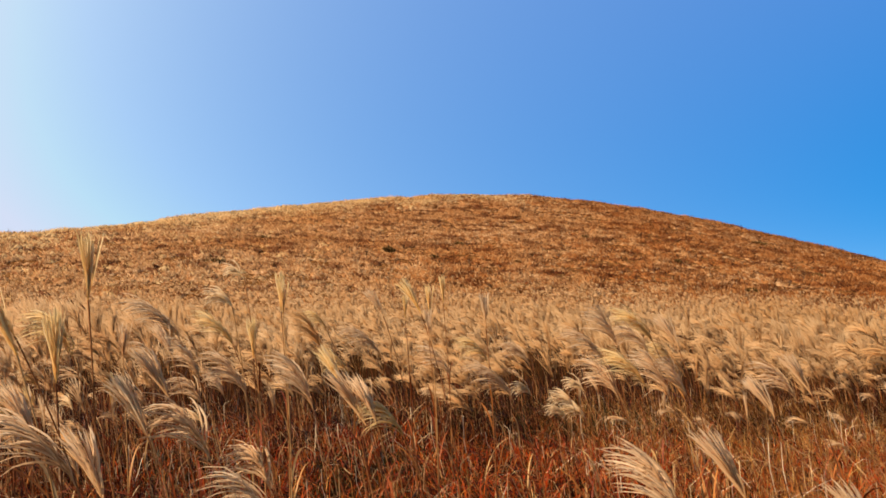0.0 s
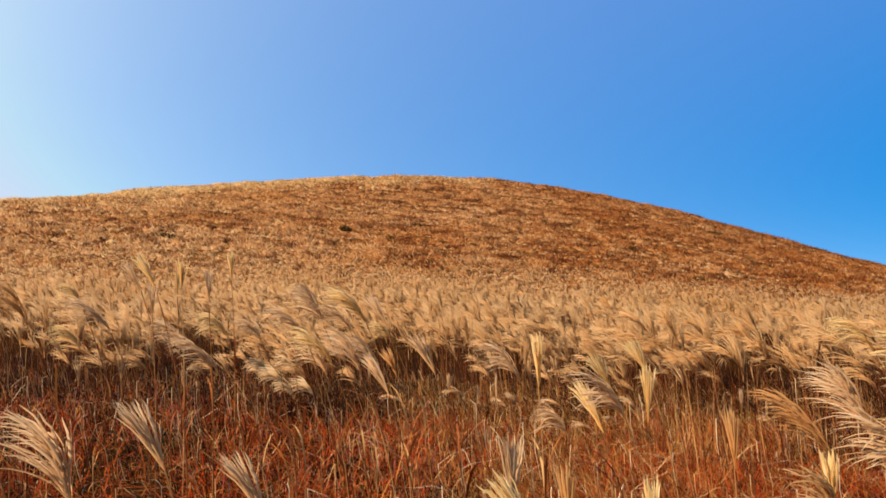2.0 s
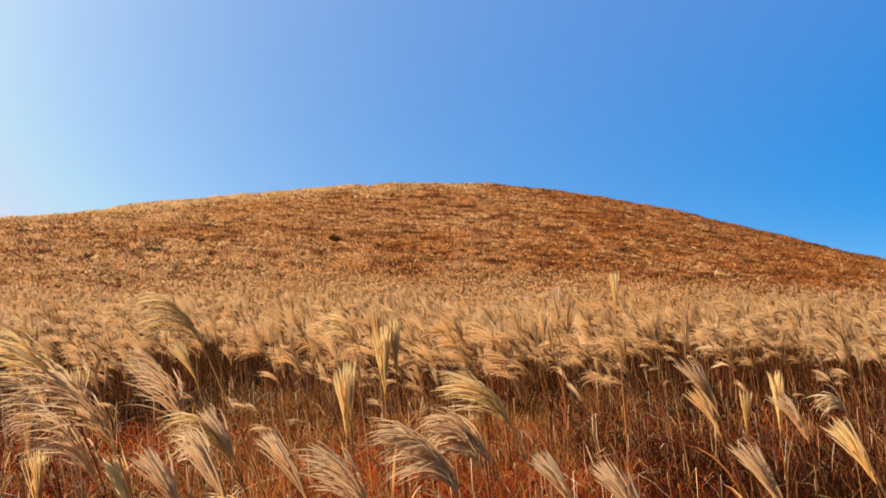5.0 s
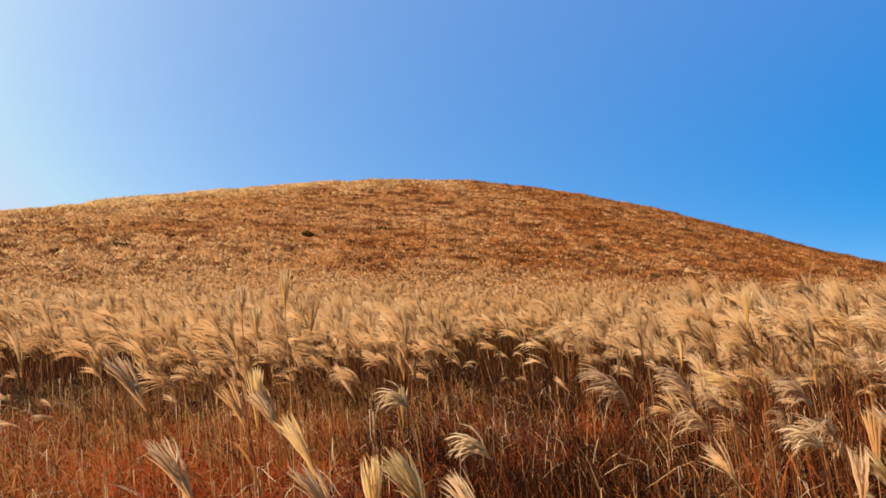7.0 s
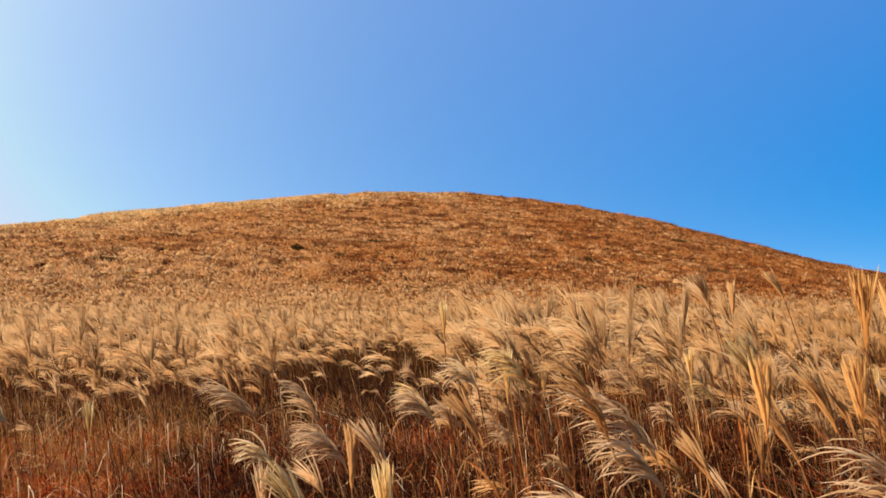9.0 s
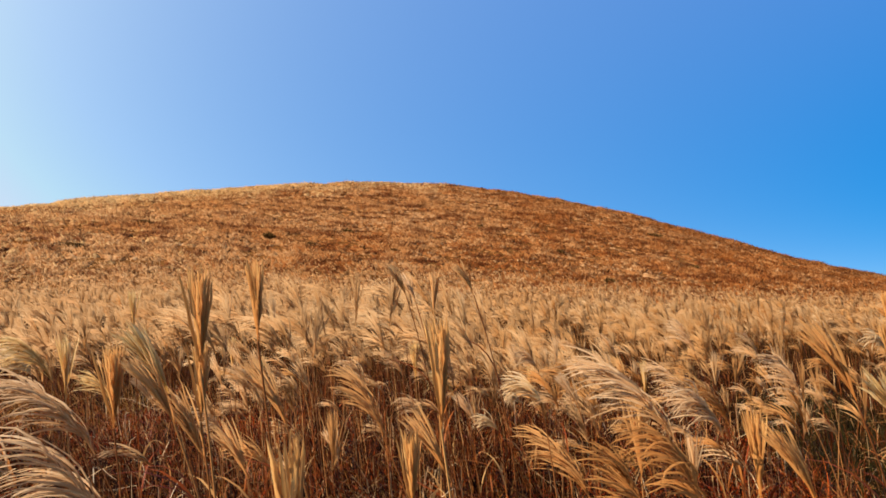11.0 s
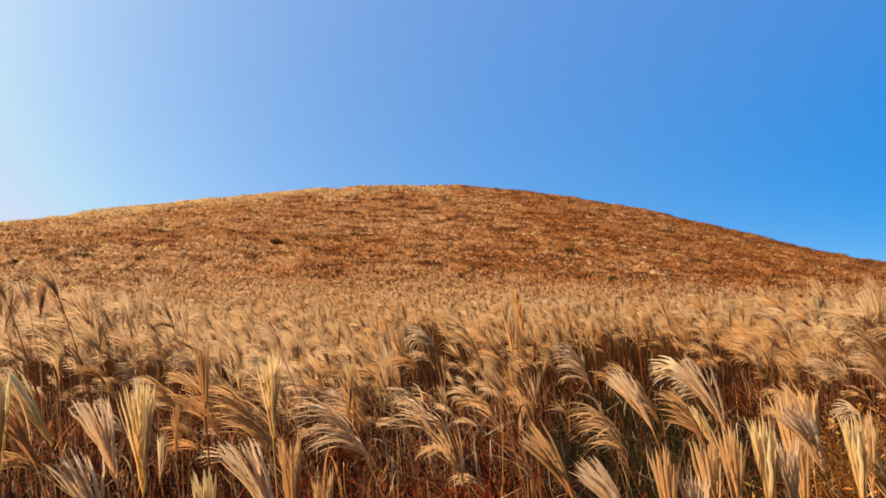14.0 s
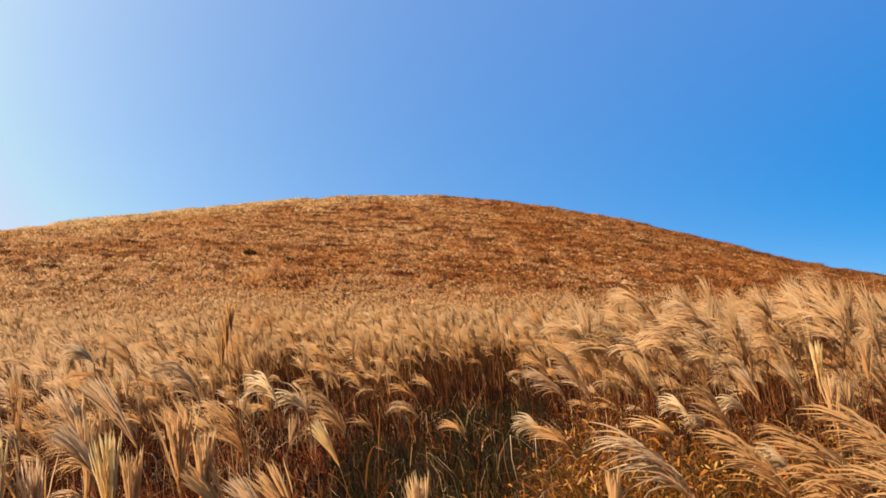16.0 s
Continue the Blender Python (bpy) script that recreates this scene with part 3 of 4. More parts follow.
STAND_6 = [("rust", 9.26, 1.85, 1.77), ("rust", 9.33, 2.17, 1.78), ("droop", 9.13, 1.70, 1.37), ("droop", 8.52, 2.00, 1.50), ("droop", 8.54, 1.90, 1.24), ("rust", 9.88, 1.71, 1.65), ("rust", 9.61, 1.30, 1.46), ("rust", 9.22, 2.00, 1.56), ("lean", 9.14, 2.05, 1.55), ("rust", 8.97, 2.00, 1.55), ("limp", 10.32, 3.00, 1.29), ("rust", 9.80, 2.20, 1.28), ("lean", 9.16, 2.20, 1.43), ("lean", 9.39, 2.30, 1.49), ("droop", 9.68, 2.60, 1.37), ("droop", 10.53, 3.00, 1.07), ("lean", 9.91, 2.60, 1.27), ("lean", 10.10, 4.30, 1.88), ("lean", 9.67, 4.50, 1.86), ("brush", 9.85, 4.40, 1.80), ("droop", 8.68, 2.10, 1.35), ("droop", 8.76, 2.40, 1.40), ("lean", 9.03, 2.30, 1.59), ("limp", 8.20, 3.00, 1.39)]
STAND_7 = [("brush", 11.47, 1.65, 1.53), ("lean", 11.53, 1.70, 1.50), ("lean", 11.66, 1.65, 1.45), ("lean", 11.70, 1.60, 1.36), ("brush", 11.97, 2.10, 1.51), ("brush", 11.84, 1.55, 1.51), ("brush", 11.41, 1.60, 1.34), ("lean", 12.11, 1.60, 1.37), ("lean", 11.07, 2.00, 1.64), ("lean", 11.29, 2.20, 1.48), ("droop", 10.53, 1.90, 1.50), ("droop", 10.54, 1.80, 1.38), ("droop", 10.39, 1.70, 1.31), ("brush", 10.53, 2.30, 1.38), ("rust", 10.92, 2.30, 1.31), ("droop", 10.77, 2.30, 1.44), ("lean", 10.93, 2.00, 1.37), ("rust", 12.91, 4.70, 1.70), ("rust", 12.93, 4.60, 1.62), ("rust", 12.87, 4.70, 1.51), ("limp", 12.38, 4.00, 1.44), ("lean", 9.73, 4.40, 1.82)]
STAND_8 = [("lean", 12.95, 1.70, 1.34), ("brush", 13.01, 1.65, 1.34), ("brush", 13.13, 1.70, 1.36), ("brush", 13.20, 1.75, 1.37), ("brush", 13.27, 1.75, 1.39), ("brush", 13.41, 1.90, 1.43), ("lean", 13.46, 1.95, 1.43), ("brush", 13.52, 1.80, 1.38), ("lean", 12.82, 1.80, 1.38), ("brush", 12.11, 1.80, 1.34), ("brush", 11.92, 1.75, 1.27), ("brush", 12.20, 1.75, 1.26), ("brush", 11.71, 2.30, 1.53), ("droop", 11.69, 2.40, 1.38), ("droop", 11.95, 2.30, 1.37), ("lean", 13.16, 2.30, 1.46), ("brush", 13.34, 1.75, 1.35), ("brush", 13.07, 1.65, 1.30)]
STAND_9 = [("droop", 11.67, 3.40, 1.37), ("droop", 11.78, 2.80, 1.32), ("droop", 12.17, 2.90, 1.25), ("droop", 12.42, 3.00, 1.26), ("lean", 12.76, 3.40, 1.36), ("droop", 15.55, 2.00, 1.30), ("droop", 15.74, 2.00, 1.35), ("droop", 15.59, 1.90, 1.29), ("droop", 15.64, 1.80, 1.26), ("droop", 15.47, 1.80, 1.25), ("brush", 15.97, 3.00, 1.37), ("brush", 14.87, 2.20, 1.18), ("droop", 15.15, 2.30, 1.26), ("lean", 13.90, 2.00, 1.25), ("brush", 14.28, 2.10, 1.21), ("droop", 15.28, 4.70, 1.26), ("droop", 15.51, 4.90, 1.47), ("droop", 15.93, 5.10, 1.62), ("droop", 16.22, 5.00, 1.65), ("lean", 16.53, 5.00, 1.67), ("brush", 16.89, 5.00, 1.74), ("droop", 16.97, 4.80, 1.53), ("lean", 17.14, 4.70, 1.59), ("droop", 15.60, 4.80, 1.36), ("droop", 15.99, 4.60, 1.40), ("droop", 16.36, 4.70, 1.47), ("lean", 16.47, 4.40, 1.34), ("droop", 15.18, 5.00, 1.39), ("lean", 16.90, 4.20, 1.35), ("brush", 13.48, 2.00, 1.30), ("lean", 13.37, 2.30, 1.49), ("brush", 13.56, 2.10, 1.41), ("lean", 13.61, 2.10, 1.42), ("brush", 13.67, 2.00, 1.35), ("lean", 13.76, 2.10, 1.29), ("limp", 13.57, 3.20, 1.32), ("limp", 13.69, 3.40, 1.25), ("lean", 13.95, 1.90, 1.27), ("droop", 12.64, 3.90, 1.51), ("droop", 13.16, 3.50, 1.41), ("droop", 13.12, 2.60, 1.29), ("droop", 13.53, 2.90, 1.23), ("droop", 13.72, 4.40, 1.10), ("lean", 13.81, 3.60, 1.10), ("limp", 14.92, 4.30, 0.95), ("limp", 15.85, 3.60, 1.17), ("limp", 15.70, 4.00, 1.08), ("droop", 15.40, 2.10, 1.27), ("limp", 15.59, 2.60, 1.12), ("droop", 15.16, 4.90, 1.19), ("droop", 15.37, 4.80, 1.40), ("droop", 15.75, 4.90, 1.56), ("droop", 15.95, 4.80, 1.45), ("droop", 16.29, 4.90, 1.59), ("lean", 16.17, 5.10, 1.65), ("brush", 16.47, 3.60, 1.49), ("brush", 16.13, 3.40, 1.47), ("lean", 16.02, 3.40, 1.40), ("brush", 16.04, 3.10, 1.36), ("brush", 16.03, 3.00, 1.37), ("lean", 16.07, 3.90, 1.32), ("droop", 16.46, 4.60, 1.54), ("droop", 15.19, 4.60, 1.33)]

def reddest(x, y):
    """1 where the low grass is pure red, with little straw in it."""
    return box(x, y, 3.0, 5.8, 3.2, 6.3, 0.8)


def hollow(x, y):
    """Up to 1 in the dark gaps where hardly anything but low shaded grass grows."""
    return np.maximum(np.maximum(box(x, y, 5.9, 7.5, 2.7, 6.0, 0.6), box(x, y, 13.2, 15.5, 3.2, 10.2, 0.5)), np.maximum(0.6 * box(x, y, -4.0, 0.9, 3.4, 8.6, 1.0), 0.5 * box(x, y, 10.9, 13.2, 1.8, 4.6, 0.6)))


near = np.random.default_rng(21)
placed = []
for stand in (STAND_1, STAND_2, STAND_3, STAND_4, STAND_5, STAND_6, STAND_7, STAND_8, STAND_9):
    for kind, x, y, tip in stand:
        plant(kind, x, y, tip, float(near.normal(0, 14)), int(near.integers(0, 20)), float(near.uniform(0.82, 1.08) if kind == "droop" else near.uniform(0.78, 0.96)))
        placed.append((x, y))
count = 0
while count < 62:
    y = float(2.8 + 3.2 * near.uniform())
    x = float(near.uniform(-0.62 * y - 0.8, 14.6 + 0.62 * y + 0.8))
    if near.uniform() < float(openness(np.array(x), np.array(y))) or min((x - a) ** 2 + (y - b) ** 2 for a, b in placed) < 0.04:
        continue
    kind = "droop" if near.uniform() < 0.55 else "limp" if near.uniform() < 0.25 else ("lean" if near.uniform() < 0.6 else "brush")
    plant(kind, x, y, float(np.clip(near.normal(1.12, 0.13), 0.7, 1.5) - (0.2 if kind == "limp" else 0)), float(near.normal(0, 20)), int(near.integers(0, 20)), float(near.uniform(0.75, 0.98)))
    placed.append((x, y))
    count += 1


# the patterns themselves are not part of the place
for p in [q for pool in (PROTO, TAWNY) for group in pool.values() for q in group]:
    for ob in (*p.children, p):
        bpy.data.objects.remove(ob)


# ---- joined plants ----
def field(n_try, x0, x1, y0, y1, fn=None):
    y = np.sqrt(rng.uniform(y0 ** 2, y1 ** 2, n_try)) if y0 > 4 else rng.uniform(y0, y1, n_try)
    x = x0 + (x1 - x0) * rng.uniform(0, 1, n_try)
    keep = (x > -0.68 * y - 2) & (x < 14.6 + 0.68 * y + 2)
    if fn is not None:
        keep &= rng.uniform(0, 1, n_try) < fn(x, y)
    return x[keep], y[keep]


def far_plumes(x, y, h, length, n, k, width, spread=0.13):
    """Plumes of n racemes each, bundled along an arc that the wind lays over, joined."""
    c = len(x)
    top = np.stack([x - 0.12 * h, y, ground_z(x, y) + h], 1)
    i = np.repeat(np.arange(c), n)
    m = c * n
    s = np.linspace(0, 1, k)
    sort = rng.uniform(0, 1, c)
    blown, bent = 0.52 + 0.35 * value_noise(x, y, 1.6, 61), 0.82 + 0.1 * value_noise(x, y, 2.3, 62)
    tilt = np.where(sort < blown, 0.60, np.where(sort < bent, 0.36, 0.04)) + rng.normal(0, 0.15, c)
    arch = np.where(sort < blown, 1.2, np.where(sort < bent, 0.35, 0.1)) * rng.uniform(0.7, 1.3, c)
    bend = np.where(sort < blown, 1.25, np.where(sort < bent, 0.5, 0.1)) * rng.uniform(0.7, 1.3, c)
    face = rng.normal(0, 0.5, c)
    f = rng.uniform(0, 0.5, m)
    L = length[i] * (0.85 - 0.65 * f) * rng.uniform(0.8, 1.1, m)
    th = tilt[i] + arch[i] * f
    ang = (th + rng.normal(0, spread, m))[:, None] + (bend[i] * rng.uniform(0.8, 1.2, m))[:, None] * s[None]
    yaw = face[i] + rng.normal(0, spread, m)
    step = np.stack([-np.sin(ang) * np.cos(yaw)[:, None], np.sin(ang) * np.sin(yaw)[:, None] + rng.normal(0, spread * 0.6, m)[:, None], np.cos(ang)], 2) * (L / (k - 1))[:, None, None]
    mid = tilt[i] + 0.5 * arch[i] * f
    root = top[i] + (f * length[i])[:, None] * np.stack([-np.sin(mid) * np.cos(face[i]), np.sin(mid) * np.sin(face[i]), np.cos(mid)], 1)
    p = root[:, None] + np.concatenate([np.zeros((m, 1, 3)), np.cumsum(step[:, :-1], 1)], 1)
    w = width * (1 - 0.35 * np.linspace(0, 1, k - 1)[None]) * rng.uniform(0.7, 1.3, (m, 1))
    side = unit(np.cross(unit(step[:, 0]), unit(np.array([0, -1.0, 0]) + 0.8 * rng.normal(0, 1, (m, 3)))))
    v, t = ribbons(p, w, side)
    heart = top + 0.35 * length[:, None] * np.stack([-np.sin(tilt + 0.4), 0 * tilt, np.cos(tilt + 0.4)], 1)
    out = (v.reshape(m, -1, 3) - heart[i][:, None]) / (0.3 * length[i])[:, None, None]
    # normals leaned up and towards the path, so the plumes look evenly lit
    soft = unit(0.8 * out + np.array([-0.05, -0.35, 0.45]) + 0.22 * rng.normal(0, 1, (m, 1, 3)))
    return v, t, soft.reshape(-1, 3), steps(m, k)


def culms(x, y, h, width):
    s = np.linspace(0, 1, 3)[None, :, None]
    dx, dy = rng.normal(0, 0.09, len(x)), rng.normal(0, 0.09, len(x))
    base = np.stack([x + dx, y + dy, ground_z(x, y)], 1)[:, None]
    off = np.stack([-0.12 * h - dx, -dy, h], 1)[:, None]
    p = base + off * np.array([0, 0.55, 1.0])[None, :, None]
    b = rng.uniform(0, np.pi, len(x))
    return ribbons(p, np.full((len(x), 2), width), np.stack([np.cos(b), np.sin(b), 0 * b], 1))


def dense(x, y):
    return (1 - openness(x, y)) * np.clip(0.5 + 1.3 * value_noise(x, y, 0.95, 41), 0.04, 1)


x, y = field(5000, -6, 20, 3.0, 6.2, dense)
h = np.clip(rng.normal(0.88, 0.14, len(x)) + 0.12 * value_noise(x, y, 1.2, 5), 0.5, 1.3)
length = rng.uniform(0.24, 0.34, len(x))
tawny = rng.uniform(0, 1, len(x)) < tawny_share(x, y) + 0.1
for sel, mat, text in ((~tawny, M_PLUME, "dense pale straw plumes of silver grass"), (tawny, M_TAWNY, "dense tawny plumes of silver grass")):
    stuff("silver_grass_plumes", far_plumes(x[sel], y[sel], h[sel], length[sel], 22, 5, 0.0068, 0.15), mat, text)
stuff("silver_grass_culms", culms(x, y, h, 0.0055), M_CULM, "thin reddish-brown culms under the plumes")
x, y = field(12500, -10, 25, 5.6, 12.5, dense)
h = np.clip(rng.normal(0.80, 0.17, len(x)) + 0.20 * value_noise(x, y, 1.2, 5), 0.35, 1.3)
length = rng.uniform(0.30, 0.50, len(x))
tawny = rng.uniform(0, 1, len(x)) < tawny_share(x, y)
for sel, mat, text in ((~tawny, M_FIELD, "thick stand of straw-coloured silver grass plumes"), (tawny, M_TAWNY, "thick stand of tawny orange silver grass plumes")):
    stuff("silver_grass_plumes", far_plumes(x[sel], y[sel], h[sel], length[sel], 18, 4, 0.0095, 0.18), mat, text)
stuff("silver_grass_culms", culms(x, y, h, 0.0055), M_CULM, "thin brown culms under the plumes")
x, y = field(15000, -19, 34, 12.0, 25.0, lambda x, y: np.clip(0.7 + 0.7 * value_noise(x, y, 1.3, 42), 0.15, 1))
h = rng.normal(0.80, 0.14, len(x)) + 0.18 * value_noise(x, y, 1.9, 5)
length = rng.uniform(0.32, 0.46, len(x))
tawny = rng.uniform(0, 1, len(x)) < tawny_share(x, y)
for sel, mat, text in ((~tawny, M_FIELD, "field of straw-coloured silver grass plumes"), (tawny, M_TAWNY, "field of tawny orange silver grass plumes")):
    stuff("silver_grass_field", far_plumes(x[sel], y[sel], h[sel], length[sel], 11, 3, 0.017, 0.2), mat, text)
x, y = field(42000, -46, 62, 24.0, 74.0, lambda x, y: np.clip((78 - y) / 40, 0, 1) * np.clip(1.05 - 0.022 * x, 0.3, 1) * np.clip(0.7 + 0.7 * value_noise(x, y, 2.2, 43), 0.15, 1))
h = rng.normal(0.72, 0.18, len(x)) + 0.2 * value_noise(x, y, 3.0, 5)
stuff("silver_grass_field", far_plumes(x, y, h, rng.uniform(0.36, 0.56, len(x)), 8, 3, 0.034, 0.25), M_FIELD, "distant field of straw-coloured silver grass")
# taller stands
def tall(x, y):
    g = np.maximum(box(x, y, 15.4, 18.6, 4.4, 5.8, 0.2), 0.5 * box(x, y, 8.3, 10.3, 4.4, 6.6))
    return np.maximum(np.maximum(g, 0.45 * box(x, y, -4.8, -2.5, 5.0, 7.2)), 0.22 * box(x, y, 3.4, 5.8, 4.6, 6.6))


x, y = field(7600, -5, 19, 3.6, 7.4, tall)
h = rng.normal(1.13, 0.10, len(x)) + 0.17 * (x > 15) + 0.16 * box(x, y, 7.0, 10.6, 3, 7) + 0.12 * (x < 0)
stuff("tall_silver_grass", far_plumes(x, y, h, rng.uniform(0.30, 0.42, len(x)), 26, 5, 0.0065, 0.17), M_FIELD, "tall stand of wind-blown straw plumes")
stuff("tall_silver_grass_culms", culms(x, y, h, 0.0055), M_CULM, "thin brown culms of the tall stand")

# stray low plumes in front of the thick stand
x, y = field(900, -6, 20, 5.4, 9.8, lambda x, y: np.clip(0.3 + 1.6 * value_noise(x, y, 0.8, 35), 0, 1) * np.clip(1.1 - 1.5 * np.abs(openness(x, y) - 0.6), 0, 1) * (1 - hollow(x, y)))
h = rng.uniform(0.35, 0.85, len(x))
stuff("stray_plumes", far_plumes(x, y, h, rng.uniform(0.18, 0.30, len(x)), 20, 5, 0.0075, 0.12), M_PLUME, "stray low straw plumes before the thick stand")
stuff("stray_culms", culms(x, y, h, 0.0055), M_CULM, "thin brown culms of the stray plumes")

# undergrowth beneath the plumes
x, y = field(72000, -7, 22, 2.2, 9.5, lambda x, y: (1 - 0.86 * openness(x, y) * (x < 11)) * (1 - 0.8 * hollow(x, y)) * (1 - 0.8 * reddest(x, y)))
n = len(x)
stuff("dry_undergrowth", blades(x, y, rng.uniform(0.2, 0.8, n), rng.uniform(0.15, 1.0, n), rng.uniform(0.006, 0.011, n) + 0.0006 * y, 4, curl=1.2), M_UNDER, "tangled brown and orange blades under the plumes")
x, y = field(24000, -19, 34, 8.5, 30.0)
n = len(x)
stuff("dry_undergrowth", blades(x, y, rng.uniform(0.4, 0.75, n), rng.uniform(0.1, 0.5, n), rng.uniform(0.012, 0.03, n), 3), M_UNDER, "brown and orange blades between the far plumes")

x, y = field(30000, -12, 26, 6.6, 13.5, lambda x, y: 1 - 0.8 * hollow(x, y))
n = len(x)
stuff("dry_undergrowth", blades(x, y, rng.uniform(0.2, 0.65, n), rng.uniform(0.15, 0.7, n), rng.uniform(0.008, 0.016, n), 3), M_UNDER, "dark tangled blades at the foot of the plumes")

x, y = field(44000, -8, 23, 4.0, 11.0, lambda x, y: np.clip(0.35 + 1.5 * value_noise(x, y, 0.35, 36), 0, 1) * np.clip(1.2 - 1.6 * np.abs(openness(x, y) - 0.4), 0, 1) * (1 - 0.85 * hollow(x, y)))
n = len(x)
stuff("standing_stems", blades(x, y, rng.uniform(0.2, 0.65, n), rng.uniform(0.08, 0.7, n), rng.uniform(0.007, 0.012, n), 4), M_LOOSE, "orange-brown stems standing at the edge of the plumes")

# golden straw among the red grass
x, y = field(60000, -4, 19, 3.2, 10.4, lambda x, y: np.clip(box(x, y, 2.1, 3.9, 3.8, 8.2, 0.8) + box(x, y, 3.7, 5.7, 5.6, 8.2, 0.8) + 0.8 * box(x, y, 1.0, 5.4, 7.2, 10.4, 0.8) + 0.35 * box(x, y, 5.2, 7.4, 7.4, 10.0, 0.8) + 0.3 * box(x, y, 2.3, 5.4, 3.6, 6.0) + 0.5 * box(x, y, 8.0, 10.6, 1.8, 4.4, 0.8) + 0.06 * box(x, y, -3, 2.6, 2.4, 6.0, 0.8), 0, 1))
n = len(x)
stuff("golden_straw", blades(x, y, rng.uniform(0.25, 0.65, n), rng.uniform(0.1, 0.7, n), rng.uniform(0.005, 0.010, n), 4, wind=0.4), M_STRAW, "golden straw stems standing in the red grass")

# short trampled grass beside the path
x, y = field(5000, -4, 19, 0.2, 2.6, lambda x, y: np.clip(y - 0.1, 0, 1))
y = y - 0.35 * (1 + value_noise(x, y, 0.7, 51))
n = len(x)
stuff("trampled_grass", blades(x, y, rng.uniform(0.06, 0.25, n), rng.uniform(0.05, 0.3, n), rng.uniform(0.004, 0.009, n), 3), M_STRAW, "short trampled straw at the path's edge")

# low red grass
x, y = field(120000, -5, 18, 2.8, 9.2, lambda x, y: np.clip(1.3 * openness(x, y), 0.10, 1) * np.clip(0.62 + 1.1 * value_noise(x, y, 0.45, 91), 0.08, 1) * (x < 13.2) * (1 - 0.7 * hollow(x, y)))
x1, y1 = field(26000, 2.4, 6.4, 2.8, 6.8, reddest)
x2, y2 = field(11000, 7.4, 10.9, 1.8, 4.2, lambda x, y: box(x, y, 7.8, 10.5, 2.0, 3.8, 0.7))
x, y = np.concatenate([x, x1, x2]), np.concatenate([y, y1, y2])
n = len(x)
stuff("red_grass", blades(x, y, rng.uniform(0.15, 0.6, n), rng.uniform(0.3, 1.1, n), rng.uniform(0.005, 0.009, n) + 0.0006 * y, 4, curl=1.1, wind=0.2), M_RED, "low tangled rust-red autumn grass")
x, y = field(12000, 5.3, 8.2, 3.2, 7.6, lambda x, y: box(x, y, 5.6, 7.9, 3.6, 7.2, 0.6))
n = len(x)
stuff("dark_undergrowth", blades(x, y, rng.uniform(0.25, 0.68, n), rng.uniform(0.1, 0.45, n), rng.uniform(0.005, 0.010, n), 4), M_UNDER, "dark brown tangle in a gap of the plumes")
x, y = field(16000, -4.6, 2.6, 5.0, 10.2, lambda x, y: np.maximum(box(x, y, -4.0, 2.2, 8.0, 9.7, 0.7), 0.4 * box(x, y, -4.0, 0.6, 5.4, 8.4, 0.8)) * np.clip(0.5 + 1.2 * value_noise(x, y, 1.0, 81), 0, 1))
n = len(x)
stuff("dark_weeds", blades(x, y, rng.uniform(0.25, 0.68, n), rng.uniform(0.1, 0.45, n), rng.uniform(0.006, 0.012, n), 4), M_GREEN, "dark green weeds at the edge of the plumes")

# loose straws standing and lying all through the undergrowth
x, y = field(30000, -6, 21, 2.4, 9.0, lambda x, y: np.clip(0.4 + 1.4 * value_noise(x, y, 0.4, 71), 0.03, 1) * (1 - 0.5 * openness(x, y)) * (1 - 0.85 * hollow(x, y)) * (1 - 0.6 * reddest(x, y)))
n = len(x)
stuff("loose_straws", blades(x, y, rng.uniform(0.2, 0.8, n), rng.uniform(0.2, 1.1, n), rng.uniform(0.006, 0.010, n) + 0.0005 * y, 4, curl=1.3), M_LOOSE, "pale and orange straws leaning all ways in the undergrowth")

# bleached straws, snapped and bent over
x, y = field(3000, -4, 18, 2.6, 9.5, lambda x, y: np.clip(0.2 + openness(x, y), 0, 1) * (1 - 0.75 * hollow(x, y)))
n = len(x)
h, a = rng.uniform(0.15, 0.55, n), rng.uniform(0, 2 * np.pi, n)
knee = np.stack([x - 0.08, y, ground_z(x, y) + h], 1)
fall = np.stack([np.cos(a), np.sin(a), rng.uniform(-0.9, 0.35, n)], 1) * rng.uniform(0.12, 0.42, n)[:, None]
p = np.stack([np.stack([x, y, ground_z(x, y)], 1), knee * [1, 1, 0.6] + [0.01, 0, 0], knee, knee + fall * 0.35 + [0, 0, 0.02], knee + fall * 0.75, knee + fall], 1)
b = rng.uniform(0, np.pi, n)
stuff("bent_straws", ribbons(p, rng.uniform(0.003, 0.0065, (n, 1)) * np.ones((1, 5)), np.stack([np.cos(b), np.sin(b), 0 * b], 1)), M_BLEACHED, "bleached straws snapped and bent in the grass")

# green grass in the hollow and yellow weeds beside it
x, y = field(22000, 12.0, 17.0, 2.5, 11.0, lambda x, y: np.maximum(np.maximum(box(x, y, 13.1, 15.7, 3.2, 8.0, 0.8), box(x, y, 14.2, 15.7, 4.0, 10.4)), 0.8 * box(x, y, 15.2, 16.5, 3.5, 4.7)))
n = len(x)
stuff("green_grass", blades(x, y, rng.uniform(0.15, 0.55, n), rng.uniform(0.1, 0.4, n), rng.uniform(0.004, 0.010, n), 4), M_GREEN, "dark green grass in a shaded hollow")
x, y = field(26000, 14.2, 18.5, 2.8, 6.0, lambda x, y: np.maximum(box(x, y, 15.1, 17.6, 3.4, 5.4, 0.4), 0.7 * box(x, y, 14.6, 15.5, 3.4, 4.8)))
n = len(x)
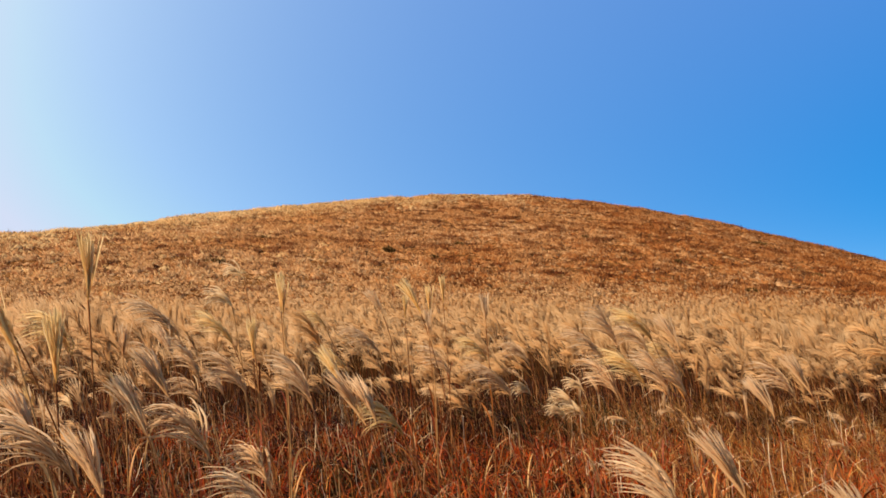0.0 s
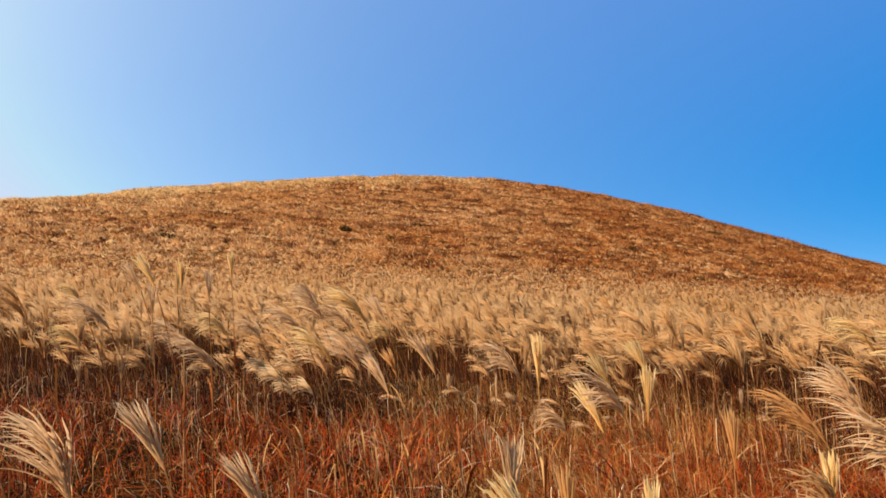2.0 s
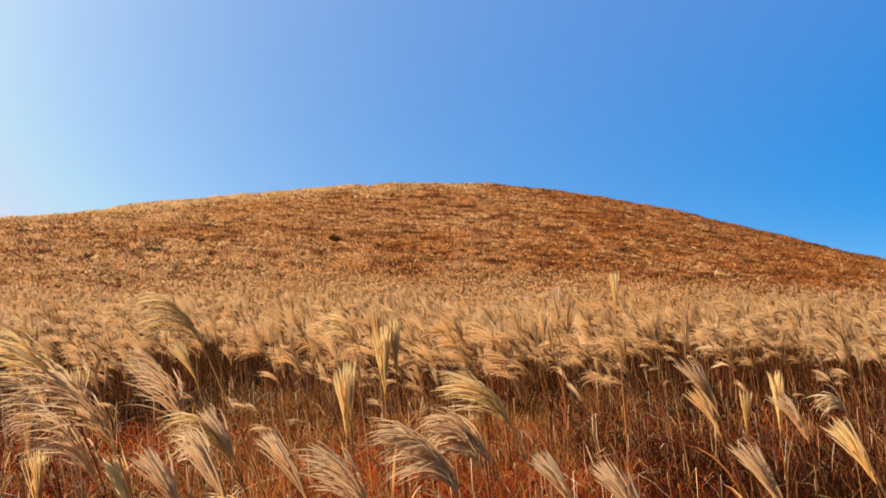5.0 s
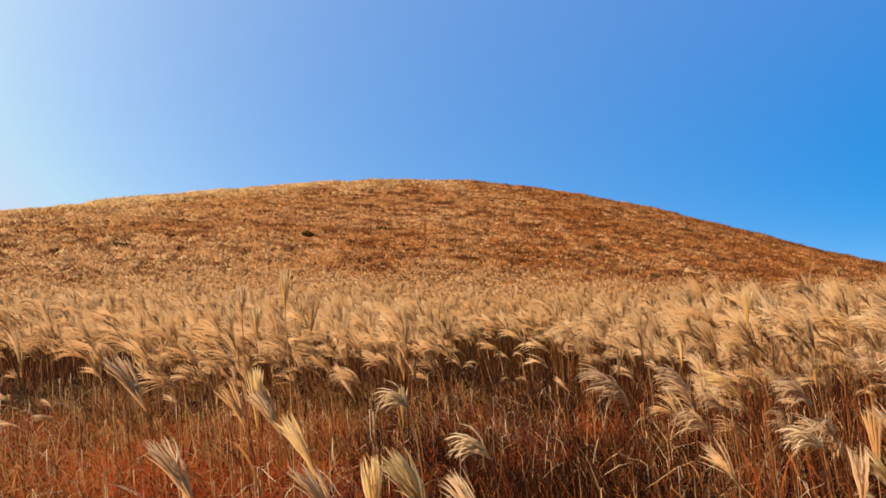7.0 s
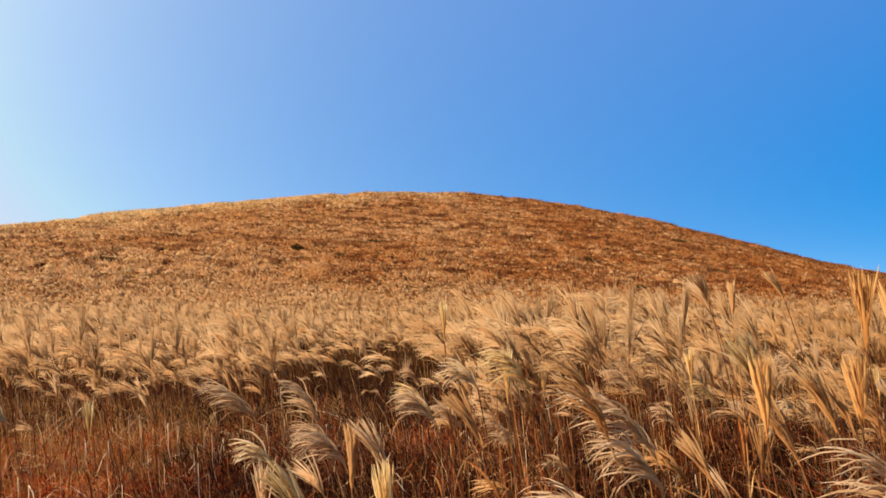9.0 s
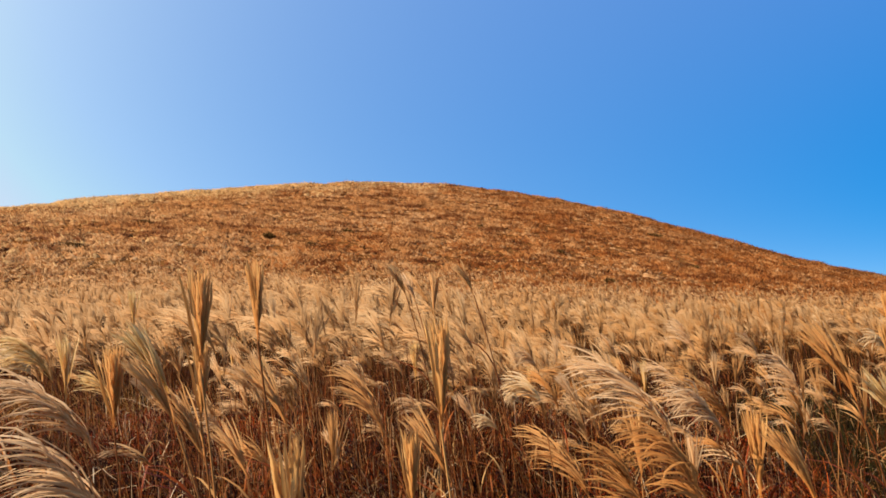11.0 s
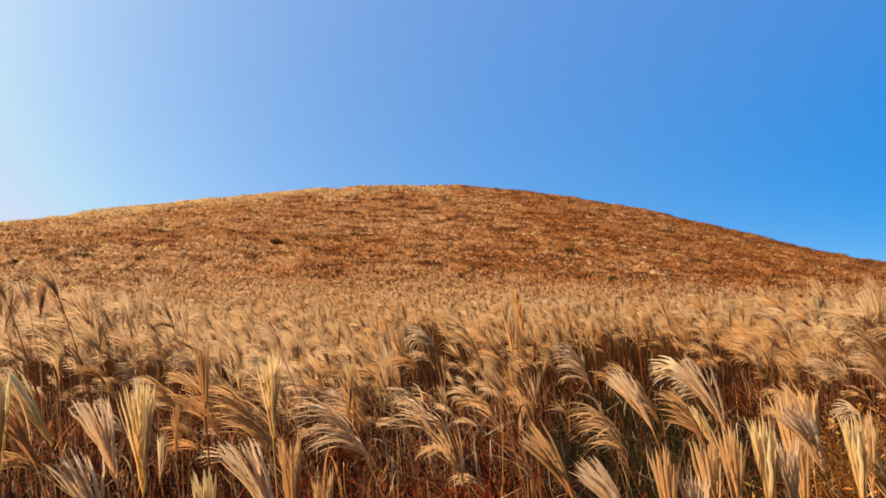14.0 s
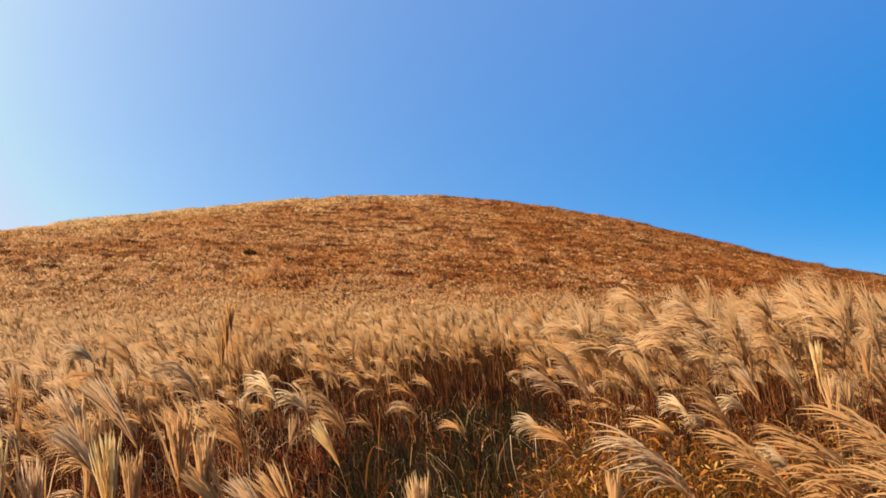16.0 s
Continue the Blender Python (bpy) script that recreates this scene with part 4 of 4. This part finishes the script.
grass = blades(x, y, rng.uniform(0.25, 0.5, n) + rng.uniform(0.2, 0.6, n) * np.clip((x - 15.0) * 3, 0, 1), rng.uniform(0.15, 0.55, n), rng.uniform(0.007, 0.017, n), 4)
k = rng.integers(0, n, 13000)
at = np.stack([x[k] + rng.normal(0, 0.06, 13000) - 0.1, y[k] + rng.normal(0, 0.06, 13000), rng.uniform(0.12, 0.85, 13000) * (0.4 + 0.6 * np.clip((x[k] - 14.8) * 2, 0, 1))], 1)
way = unit(rng.normal(0, 1, (13000, 3)) + [-0.5, 0, 0.2])
size = rng.uniform(0.03, 0.075, (13000, 1))
leaves = ribbons(np.stack([at, at + way * size * 0.5, at + way * size - [0, 0, 0.015]], 1), np.stack([size[:, 0] * 0.12, size[:, 0] * 0.22], 1), unit(np.cross(way, unit(rng.normal(0, 1, (13000, 3))))))
stuff("yellow_weeds", join([grass, leaves]), M_WEED, "yellow-orange weeds under tall plumes")

# the hill's cover: rounded tussocks in uneven bands, only on the slope that faces the path
x, y = field(260000, -110, 150, 28.0, 165.0, lambda x, y: np.clip((y - 28) / 30, 0, 1))
far_y = np.linspace(40, 200, 60)[None]
ray = (x - 7) / y
hid = np.concatenate([((ground_z(7 + r[:, None] * far_y, far_y) - 1.0) / far_y).argmax(1) for r in np.array_split(ray, 30)])
ridge = far_y[0][hid]
keep = y < ridge + 7
x, y, ridge = x[keep], y[keep], ridge[keep]
lump = value_noise(x, y * 1.5, 4.2, 11) + 0.8 * value_noise(x, y * 1.3, 1.7, 12)
keep = rng.uniform(0, 1, len(x)) < np.clip(0.72 + 0.55 * lump, 0.32, 1)
x, y, lump, ridge = x[keep][:60000], y[keep][:60000], lump[keep][:60000], ridge[keep][:60000]
c = len(x)
size = np.clip(0.44 + 0.27 * lump + rng.normal(0, 0.09, c), 0.14, 1.1)
wide = 0.16 + 0.30 * size


def tussocks(x, y, size, wide):
    """A rounded mound of matted blades for each tussock, six sides each, with normals that round it off."""
    c = len(x)
    a = (np.arange(6)[None] + rng.uniform(-0.3, 0.3, (c, 6))) * (math.pi / 3) + rng.uniform(0, 6, (c, 1))
    far = wide[:, None] * rng.uniform(1.0, 1.7, (c, 6))
    rx, ry = x[:, None] + 1.25 * far * np.cos(a), y[:, None] + far * np.sin(a)
    top = np.stack([x - 0.15 * size, y, ground_z(x, y) + 0.62 * size], 1)
    v = np.concatenate([np.stack([rx, ry, ground_z(rx, ry) - 0.02 + 0.12 * size[:, None] * rng.uniform(0, 1, (c, 6))], 2), top[:, None]], 1)
    t = np.array([(k, (k + 1) % 6, 6) for k in range(6)])[None] + (7 * np.arange(c))[:, None, None]
    nm = np.concatenate([np.stack([np.cos(a), np.sin(a), 0 * a + 0.9], 2), np.tile(np.array([[-0.1, -0.25, 1.0]]), (c, 1))[:, None]], 1)
    return v.reshape(-1, 3), t.reshape(-1, 3), unit(nm).reshape(-1, 3)


def wisps(x, y, size, wide, n):
    """A few loose blades that stand out of each tussock."""
    i = np.repeat(np.arange(len(x)), n)
    m = len(i)
    dx, dy = rng.normal(0, 1, m) * wide[i], rng.normal(0, 1, m) * wide[i]
    h = size[i] * rng.uniform(0.6, 1.1, m)
    foot = np.stack([x[i] + dx, y[i] + dy, ground_z(x[i] + dx, y[i] + dy) + 0.1 * h], 1)
    tip = foot + np.stack([0.8 * dx - 0.15 * h + rng.normal(0, 0.10, m), 0.8 * dy + rng.normal(0, 0.10, m), h], 1)
    turn = rng.normal(0, 0.7, m)
    v, t = ribbons(np.stack([foot, tip], 1), rng.uniform(0.10, 0.22, (m, 1)), np.stack([np.cos(turn), np.sin(turn), 0 * turn], 1))
    nm = np.stack([dx / wide[i], dy / wide[i], 0 * dx], 1)[:, None] * 0.6 + np.array([[-0.05, -0.3, 0.4], [-0.05, -0.3, 0.4], [-0.05, -0.2, 1.1]])
    return v, t, unit(nm).reshape(-1, 3)


# real rust patches; more to the right paints the side turned from the sun
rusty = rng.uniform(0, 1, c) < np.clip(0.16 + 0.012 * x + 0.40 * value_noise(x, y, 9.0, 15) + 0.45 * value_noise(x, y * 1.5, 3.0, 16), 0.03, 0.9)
# backlight on the rim, and the brighter left side, put into paler tussocks
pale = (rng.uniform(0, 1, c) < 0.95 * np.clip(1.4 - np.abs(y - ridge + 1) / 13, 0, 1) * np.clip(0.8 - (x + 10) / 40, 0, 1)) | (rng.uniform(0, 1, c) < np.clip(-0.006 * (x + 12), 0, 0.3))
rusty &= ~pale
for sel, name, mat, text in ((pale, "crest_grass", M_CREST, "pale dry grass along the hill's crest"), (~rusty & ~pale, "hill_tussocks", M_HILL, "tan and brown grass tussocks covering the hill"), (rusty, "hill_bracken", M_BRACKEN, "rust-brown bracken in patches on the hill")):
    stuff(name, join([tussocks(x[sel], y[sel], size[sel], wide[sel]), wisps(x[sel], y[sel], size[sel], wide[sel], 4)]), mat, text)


# dark low bushes on the slope
def bush(x, y, wide, high, seed):
    r = np.random.default_rng(seed)
    m = 260
    a, u = r.uniform(0, 2 * np.pi, m), np.sqrt(r.uniform(0, 1, m))
    px, py = np.cos(a) * u * wide, np.sin(a) * u * wide * 0.7
    top = high * np.sqrt(np.maximum(0.05, 1 - u * u)) * r.uniform(0.5, 1.1, m)
    p0 = np.stack([px * 0.6, py * 0.6, np.zeros(m)], 1)
    p1 = np.stack([px, py, top], 1)
    way = unit(r.normal(0, 1, (m, 3)))
    p = np.stack([p0, p0 * 0.35 + p1 * 0.65, p1 + way * 0.12], 1)
    me = tri_mesh("low_bush", *ribbons(p, np.stack([np.full(m, 0.02), r.uniform(0.08, 0.2, m)], 1), way))
    me.materials.append(M_BUSH)
    ob = new("low_bush", me)
    ob.location = (x, y, float(ground_z(x, y)) - 0.03)
    tagged(ob, "low dark leafless bush among tussocks on the hillside", "bush", "dark bushes on the hill")


for i, (bx, by, bw, bh) in enumerate([(28.4, 73.6, 1.0, 0.75), (-10.7, 88.2, 1.1, 0.95), (-26.7, 71.8, 1.5, 0.8), (-4.8, 83.9, 0.8, 0.75), (5.2, 83.6, 0.7, 0.7), (46.8, 118.8, 2.0, 0.8),
                                      (-2.1, 98.0, 1.0, 0.8), (26.7, 94.0, 0.8, 0.8), (-28.6, 94.4, 1.8, 0.8), (17.0, 108.8, 0.9, 0.8), (44.8, 94.6, 1.1, 0.7)]):
    bush(bx, by, bw, bh, 700 + i)
